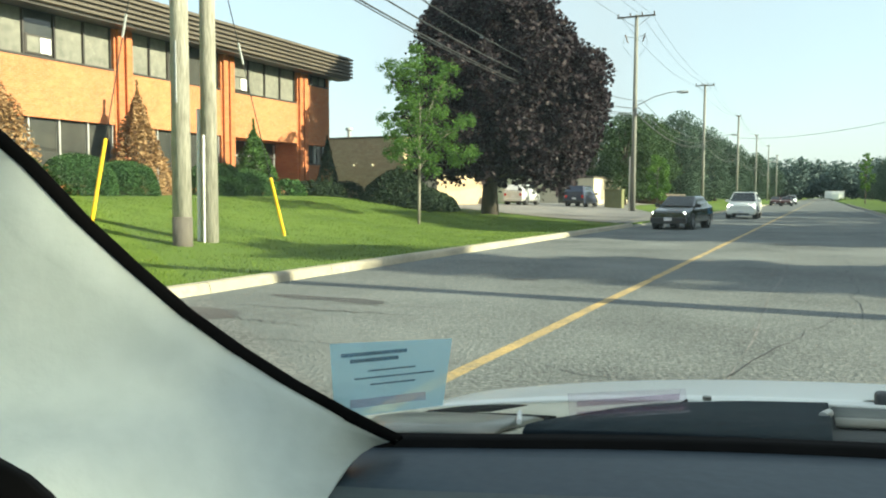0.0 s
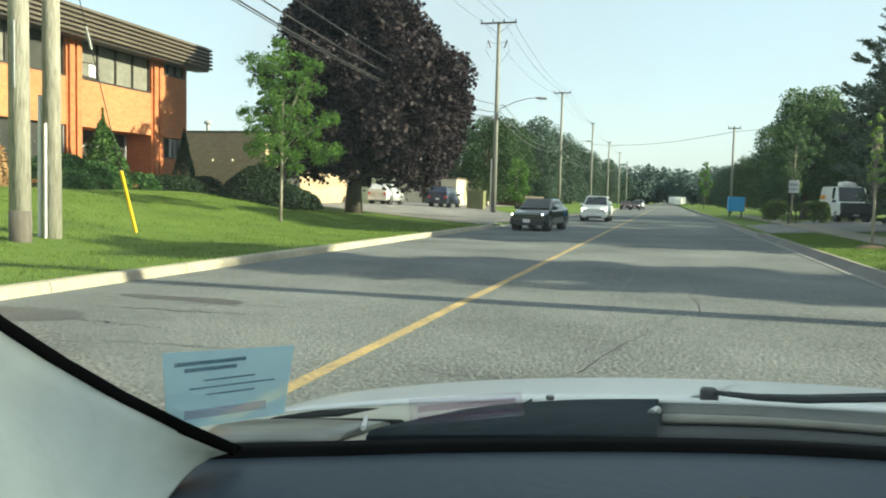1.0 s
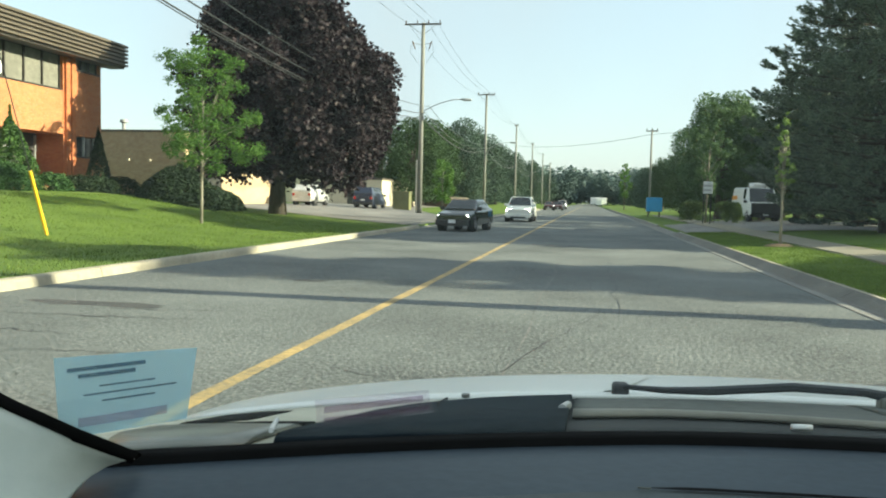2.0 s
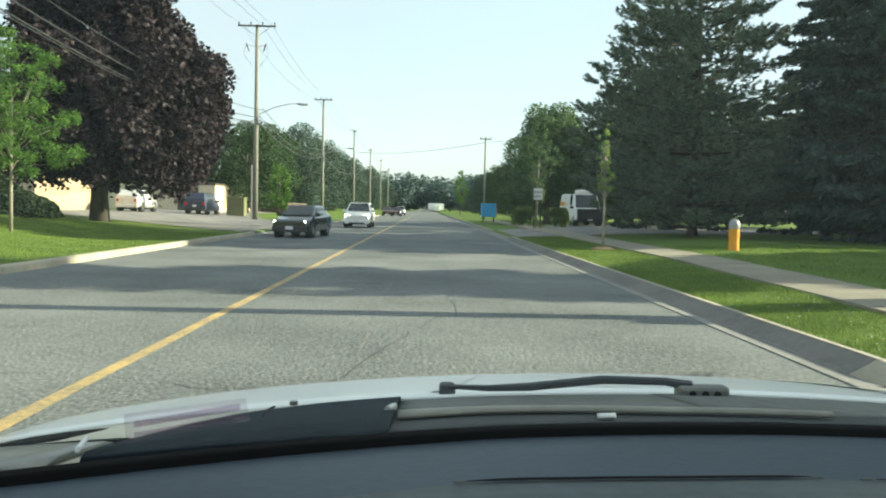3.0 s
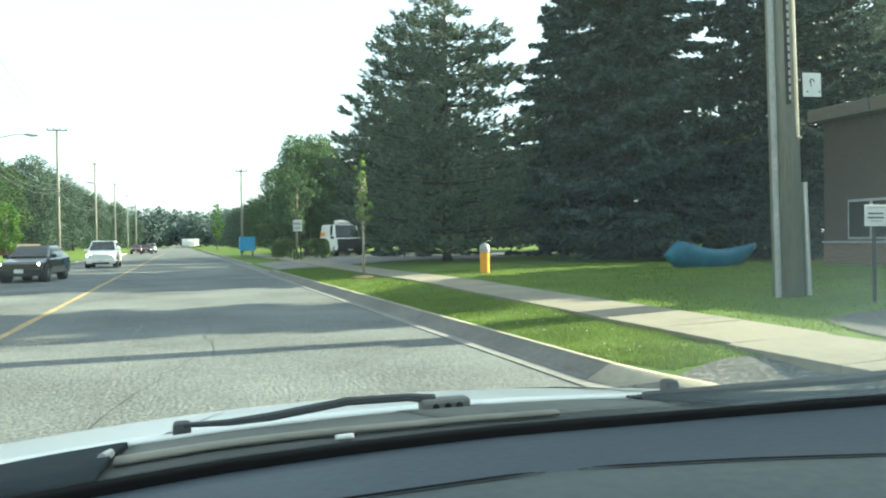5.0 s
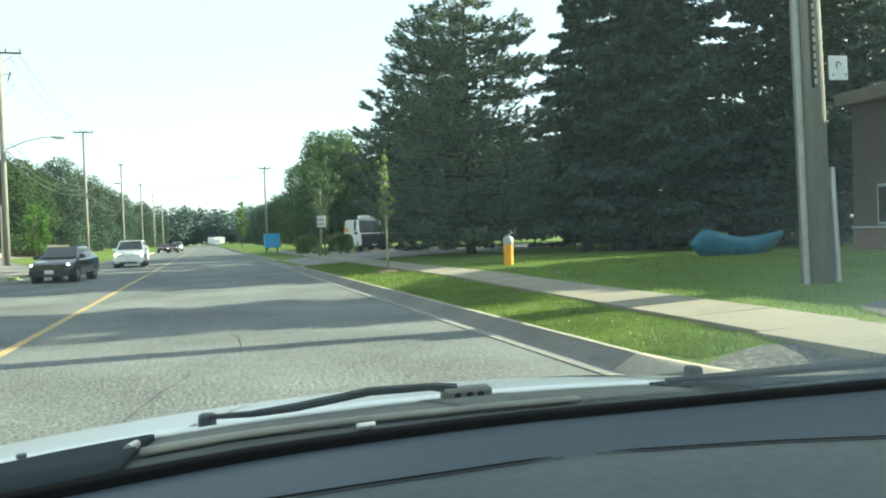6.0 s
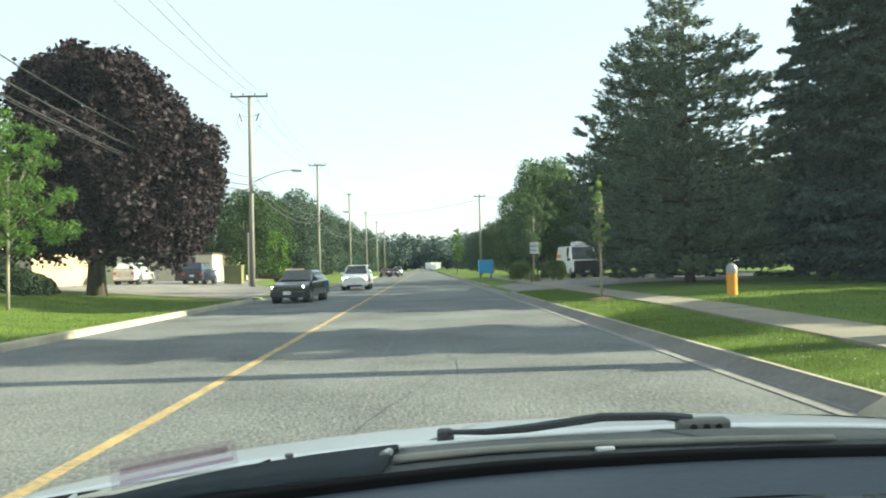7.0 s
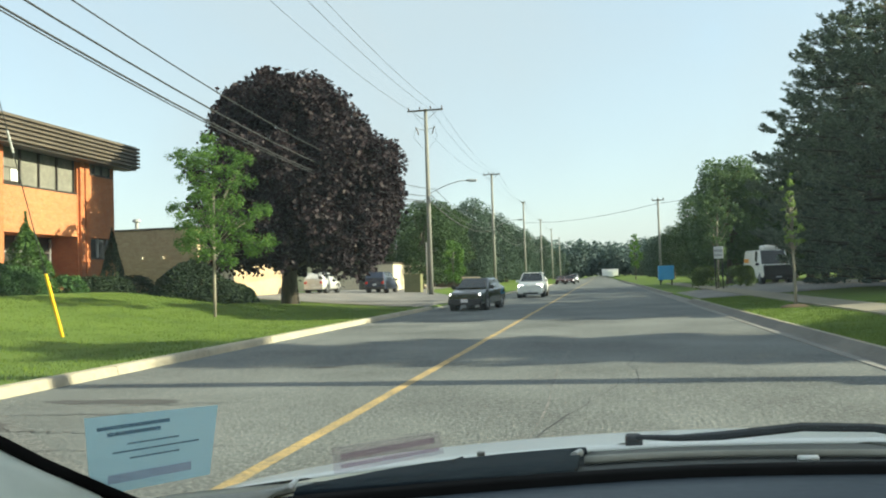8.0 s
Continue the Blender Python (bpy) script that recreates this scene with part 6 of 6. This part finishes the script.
for x in (0.050, 0.350, 0.390):
    part("seam_clip", bar([(x - 0.005, joint_y(x), dash_z(x, joint_y(x)) + 0.003), (x + 0.005, joint_y(x), dash_z(x, joint_y(x)) + 0.003)], 0.0009, 6), M_DUSTY, own)

# cowl: a moulded trough from the glass up to the bonnet, in several panels
def cowl_at(x, t, lift=0.0):
    y0, y1 = edge_y(x) + 0.022, HB - bow(x)
    return Vector((x, y0 + (y1 - y0) * t, edge_z(x) + (hood_z(x, HB) - 0.006 - edge_z(x)) * t + lift))


def panel(name, material, spans, lift, label="", thick=0.004, under=None, fine=6):
    """A piece of the cowl between two heights on the trough, given at some places across."""
    xs, lo, hi = zip(*spans)
    rows = []
    for x in np.linspace(xs[0], xs[-1], max(4, int((xs[-1] - xs[0]) / 0.025))):
        a, b = np.interp(x, xs, lo), np.interp(x, xs, hi)
        rows.append([cowl_at(x, a + (b - a) * k / fine, lift * (1 if 0 < k < fine else 0.6)) for k in range(fine + 1)])
    return part(name, skin(rows, thick=thick), material, under or own, label, smooth=True)


tray = panel("cowl", M_COWL, ((-0.64, 0, 1), (1.4, 0, 1)), 0.0, "dark plastic cowl")
panel("cowl_tray", M_TRAY, ((-0.64, 0.02, 0.96), (-0.19, 0.02, 0.97)), 0.004, "dusty pale painted cowl corner", under=tray)
# flat black sheet stands in for the shade in a crevice
panel("drain_slot", M_SEAL, ((-0.50, 0.52, 0.80), (-0.46, 0.50, 0.84), (-0.41, 0.52, 0.78)), 0.0065, under=tray)
panel("metal_strip", M_BRUSHED, ((-0.47, 0.22, 0.40), (-0.42, 0.04, 0.40), (-0.36, 0.0, 0.34), (-0.30, 0.0, 0.27)), 0.011, "brushed metal strip", 0.006, tray)
# thin black sheet draws the shadow line along the strip
panel("strip_shadow_gap", M_SEAL, ((-0.46, 0.40, 0.44), (-0.36, 0.34, 0.385), (-0.295, 0.27, 0.33)), 0.008, under=tray)
part("white_tab", bar([cowl_at(-0.325, 0.27, 0.014), cowl_at(-0.285, 0.04, 0.014)], 0.0026, 8), M_SIGNWHITE, tray)
panel("cowl_cover", M_NAVYTRIM, ((-0.275, 0.0, 0.10), (-0.255, 0.0, 0.34), (-0.245, 0.0, 0.56), (-0.21, 0.0, 0.75), (-0.12, 0.0, 0.93), (-0.015, 0.0, 0.99)), 0.013, "smooth dark blue-black cowl cover", 0.008, tray)
part("screw", bar([cowl_at(-0.165, 0.80, 0.012), cowl_at(-0.165, 0.80, 0.017)], 0.006, 10), M_BLADEBAR, tray)
part("cover_joint", bar([cowl_at(-0.19, 0.78, 0.012), cowl_at(-0.185, 0.6, 0.0125), cowl_at(-0.17, 0.42, 0.012)], 0.0018, 6), M_SEAL, tray)
panel("dusty_panel", M_DUSTY, ((-0.01, 0.56, 0.985), (0.08, 0.56, 0.985), (0.19, 0.48, 0.985), (0.31, 0.38, 0.985), (0.40, 0.33, 0.985), (0.72, 0.30, 0.985)), 0.004, "dusty grey cowl panel", under=tray)
panel("dark_groove", M_WIPER, ((-0.01, 0.46, 0.54), (0.08, 0.45, 0.54), (0.19, 0.39, 0.46), (0.31, 0.31, 0.36), (0.5, 0.26, 0.31)), 0.005, under=tray, fine=3)
panel("tan_rib", M_TANRIB, ((-0.01, 0.32, 0.45), (0.02, 0.33, 0.45), (0.08, 0.34, 0.43), (0.19, 0.31, 0.38), (0.31, 0.24, 0.30), (0.5, 0.2, 0.25)), 0.010, "dusty tan rib", under=tray, fine=3)
part("rib_end", bar([cowl_at(-0.022, 0.36, 0.012), cowl_at(-0.016, 0.42, 0.014)], 0.005, 8), M_ALU, tray)
# small white panel paints a bright glint below the rib
panel("glint_tab", M_SIGNWHITE, ((0.215, 0.13, 0.16), (0.235, 0.13, 0.16)), 0.008, under=tray, fine=3)
panel("joint_cover", M_DUSTY, ((0.375, 0.36, 0.97), (0.50, 0.32, 0.97)), 0.007, "lighter dusty joint cover", under=tray)
panel("cowl_cover", M_NAVYTRIM, ((0.70, 0.0, 0.4), (0.78, 0.0, 0.985), (1.38, 0.0, 0.985)), 0.011, under=tray)

# wiper arm with its pivot, and the passenger's blade
wip2 = part("wiper", bar([(0.06, 1.640, 1.103), (0.12, 1.63, 1.104), (0.18, 1.61, 1.112), (0.287, 1.60, 1.127), (0.38, 1.60, 1.126), (0.42, 1.60, 1.120)], [0.0035, 0.005, 0.0065, 0.0065, 0.006, 0.008], 7), M_WIPER, own, "bent black wiper arm")
br = part("wiper_pivot", box(bmesh.new(), (0.397, 1.585, 1.101), (0.475, 1.612, 1.122), 0.006), M_BLADEBAR, wip2)
for x in (0.418, 0.437, 0.455):
    part("hole", bar([(x, 1.583, 1.111), (x, 1.5845, 1.111)], 0.0055, 10), M_SEAL, br)
part("wiper_blade", bar([(0.72, 1.50, 1.122), (1.05, 1.42, 1.138), (1.36, 1.34, 1.167)], [0.006, 0.009, 0.009], 6), M_WIPER, own, "thin black passenger wiper blade")

# left pillar: trim swept from the glass edge round to the door
A = [Vector(p) for p in ((-0.360, 1.030, 1.156), (-0.36, 0.984, 1.179), (-0.396, 0.958, 1.206), (-0.432, 0.935, 1.235), (-0.462, 0.907, 1.268), (-0.486, 0.877, 1.306), (-0.504, 0.845, 1.344), (-0.52, 0.814, 1.385), (-0.56, 0.70, 1.50), (-0.60, 0.56, 1.62))]
A = [A[0]] + [a + Vector((-0.022, 0, 0.008)) for a in A[1:]]
B = [Vector(p) + Vector((-0.026, 0, 0.004)) for p in ((-0.312, 0.86, 1.135), (-0.36, 0.79, 1.125), (-0.43, 0.72, 1.195), (-0.50, 0.66, 1.19), (-0.56, 0.61, 1.19), (-0.61, 0.57, 1.20), (-0.65, 0.53, 1.22), (-0.68, 0.49, 1.28), (-0.72, 0.40, 1.45), (-0.74, 0.30, 1.62))]
rows = []
for a, b in zip(A, B):
    out = Vector((-0.6, 0.75, 0.2)).normalized()
    rows.append([a.lerp(b, t) + out * 0.035 * math.sin(math.pi * t) for t in np.linspace(0.0, 1, 9)])
part("pillar_trim", skin(rows, thick=0.012), M_LINER, own, "pale grey-green pillar trim", smooth=True)
rows = []
for i, a in enumerate(A):
    d = (A[min(i + 1, len(A) - 1)] - A[max(i - 1, 0)]).normalized()
    s = d.cross(Vector((0.3, -0.9, 0.2))).normalized()
    rows.append([a - s * 0.005, a + Vector((0, -0.004, 0)), a + s * 0.006, a + Vector((0, 0.01, 0))])
part("pillar_seal", skin(rows, close=True), M_SEAL, own, smooth=True)
rows = [[b + Vector((-0.004, -0.01, -0.004)), b + Vector((-0.10, -0.10, -0.15)), b + Vector((-0.12, -0.2, -0.4))] for b in B[:7]]
part("door_top", skin(rows, thick=0.01), M_DASH, own, "dark door panel", smooth=True)
# inner corner of the driver's door, close beside the eye
rows = [[Vector(p) + Vector((-0.026, 0, -0.012)) + Vector((-0.05, -0.06, -0.2)) * k for k in (0, 0.5, 1)] for p in ((-0.352, 0.663, 1.263), (-0.334, 0.671, 1.252), (-0.324, 0.675, 1.243), (-0.314, 0.679, 1.23), (-0.306, 0.682, 1.212), (-0.300, 0.684, 1.18))]
part("door_corner", skin(rows, thick=0.01), M_SEAL, own, "black door corner", smooth=True)
# roof and rear close the cabin over the dash
rows = [[(CX + s, y, 1.66 + 0.05 * (1 - (s / 0.75) ** 2)) for s in np.linspace(-1.05, 0.95, 9)] for y in (0.42, 0.0, -1.0, -2.2)]
part("roof_lining", skin(rows, thick=0.03), M_LINER, own, smooth=True)
part("rear_panel", boxes(((-0.6, -2.3, 0.3), (1.4, -2.25, 1.25))), M_DASH, own)
part("seat_back", boxes(((-0.25, -0.55, 0.4), (0.3, -0.4, 1.15)), ((0.65, -0.55, 0.4), (1.2, -0.4, 1.15)), bevel=0.05), M_DASH, own)
part("door_inner", boxes(((-0.66, -2.2, 0.3), (-0.62, 0.35, 1.08)), ((1.38, -2.2, 0.3), (1.42, 0.9, 1.08))), M_DASH, own)
# outer skin of the car: flanks, nose, bumper, tail and wheels
for s, x in ((-1, -0.665), (1, 1.455)):
    prof = [(-2.3, 0.32), (3.0, 0.32), (3.0, 0.48), (2.7, 0.70), (2.3, 0.84), (1.7, 0.935), (0.7, 0.97), (-2.3, 0.97)]
    bm = bmesh.new()
    bm.faces.new([bm.verts.new((x, y, z)) for y, z in (prof if s > 0 else prof[::-1])])
    ex = bmesh.ops.extrude_face_region(bm, geom=bm.faces[:])
    bmesh.ops.translate(bm, verts=[v for v in ex["geom"] if isinstance(v, bmesh.types.BMVert)], vec=(s * 0.05, 0, 0))
    bmesh.ops.recalc_face_normals(bm, faces=bm.faces)
    part("flank", bm, M_WHITECAR, own)
    for y in (2.35, -1.45):
        wh = part("wheel", bar([(x - s * 0.14, y, 0.32), (x + s * 0.075, y, 0.32)], 0.32, 24), M_TYRE, own, smooth=False)
        part("rim", bar([(x + s * 0.07, y, 0.32), (x + s * 0.082, y, 0.32)], 0.2, 16), M_ALU, wh)
part("nose", boxes(((-0.66, 2.95, 0.36), (1.45, 3.01, 0.53)), bevel=0.02), M_WHITECAR, own)
part("bumper", boxes(((-0.66, 2.94, 0.24), (1.45, 3.08, 0.44)), bevel=0.04), M_WHITECAR, own)
part("tail", boxes(((-0.66, -2.36, 0.3), (1.45, -2.30, 1.0)), bevel=0.02), M_WHITECAR, own)
part("floor_pan", boxes(((-0.6, -2.2, 0.25), (1.38, 1.5, 0.3))), M_DASH, own)

# windscreen: a raked pane filmed with dust and painted glare, from the cowl up to the roof
rows = []
for t in np.linspace(0, 1, 8):
    rows.append([(CX + s * (1 - 0.1 * t), edge_y(CX + s) + 0.015 - 0.80 * t, EDGE + 0.006 + 0.50 * t) for s in np.linspace(-0.86, 0.90, 17)])
glass = part("windscreen", skin(rows), M_GLASS, own, "clear windscreen with a film of dust and painted glare", smooth=True)
glass.visible_shadow = False

# films stuck on the windscreen, seen from behind
film = thing("windscreen_decal", pose(-0.360, 1.022 + CAR_Y, 1.216, 0, 0, 52), "pale blue translucent decal with mirrored print on the windscreen", "decal")
part("sheet", skin([[(-0.053, 0, -0.032), (0.048, 0, -0.032)], [(-0.057, 0, 0.032), (0.057, 0, 0.028)]], thick=0.0006), M_DECAL, film)
for x0, x1, z in ((-0.048, 0.012, 0.020), (-0.040, 0.004, 0.0145), (-0.024, 0.020, 0.006), (-0.036, 0.038, 0.000), (-0.022, 0.020, -0.006)):
    part("text_bar", boxes(((x0, -0.0022, z), (x1, -0.0014, z + (0.0030 if z > 0.01 else 0.0012)))), M_DECALINK, film)
part("text_bar", boxes(((-0.040, -0.0022, -0.024), (0.030, -0.0014, -0.017))), M_PERMITINK, film)
permit = thing("permit_decal", pose(-0.166, 1.06 + CAR_Y, 1.206, 0, 0, 10), "faded lilac permit film low on the windscreen", "decal")
part("sheet", skin([[(-0.046, 0, -0.018), (0.048, 0, -0.003)], [(-0.048, 0, 0.004), (0.044, 0, 0.015)]], thick=0.0006), M_PERMIT, permit)
part("text_bar", skin([[(-0.04, -0.0016, -0.006), (0.040, -0.0016, 0.006)], [(-0.04, -0.0016, -0.001), (0.040, -0.0016, 0.011)]], thick=0.0006), M_PERMITINK, permit)
part("text_bar", skin([[(-0.04, -0.0016, -0.013), (0.044, -0.0016, -0.0005)], [(-0.04, -0.0016, -0.010), (0.044, -0.0016, 0.0025)]], thick=0.0006), M_PERMITINK, permit)
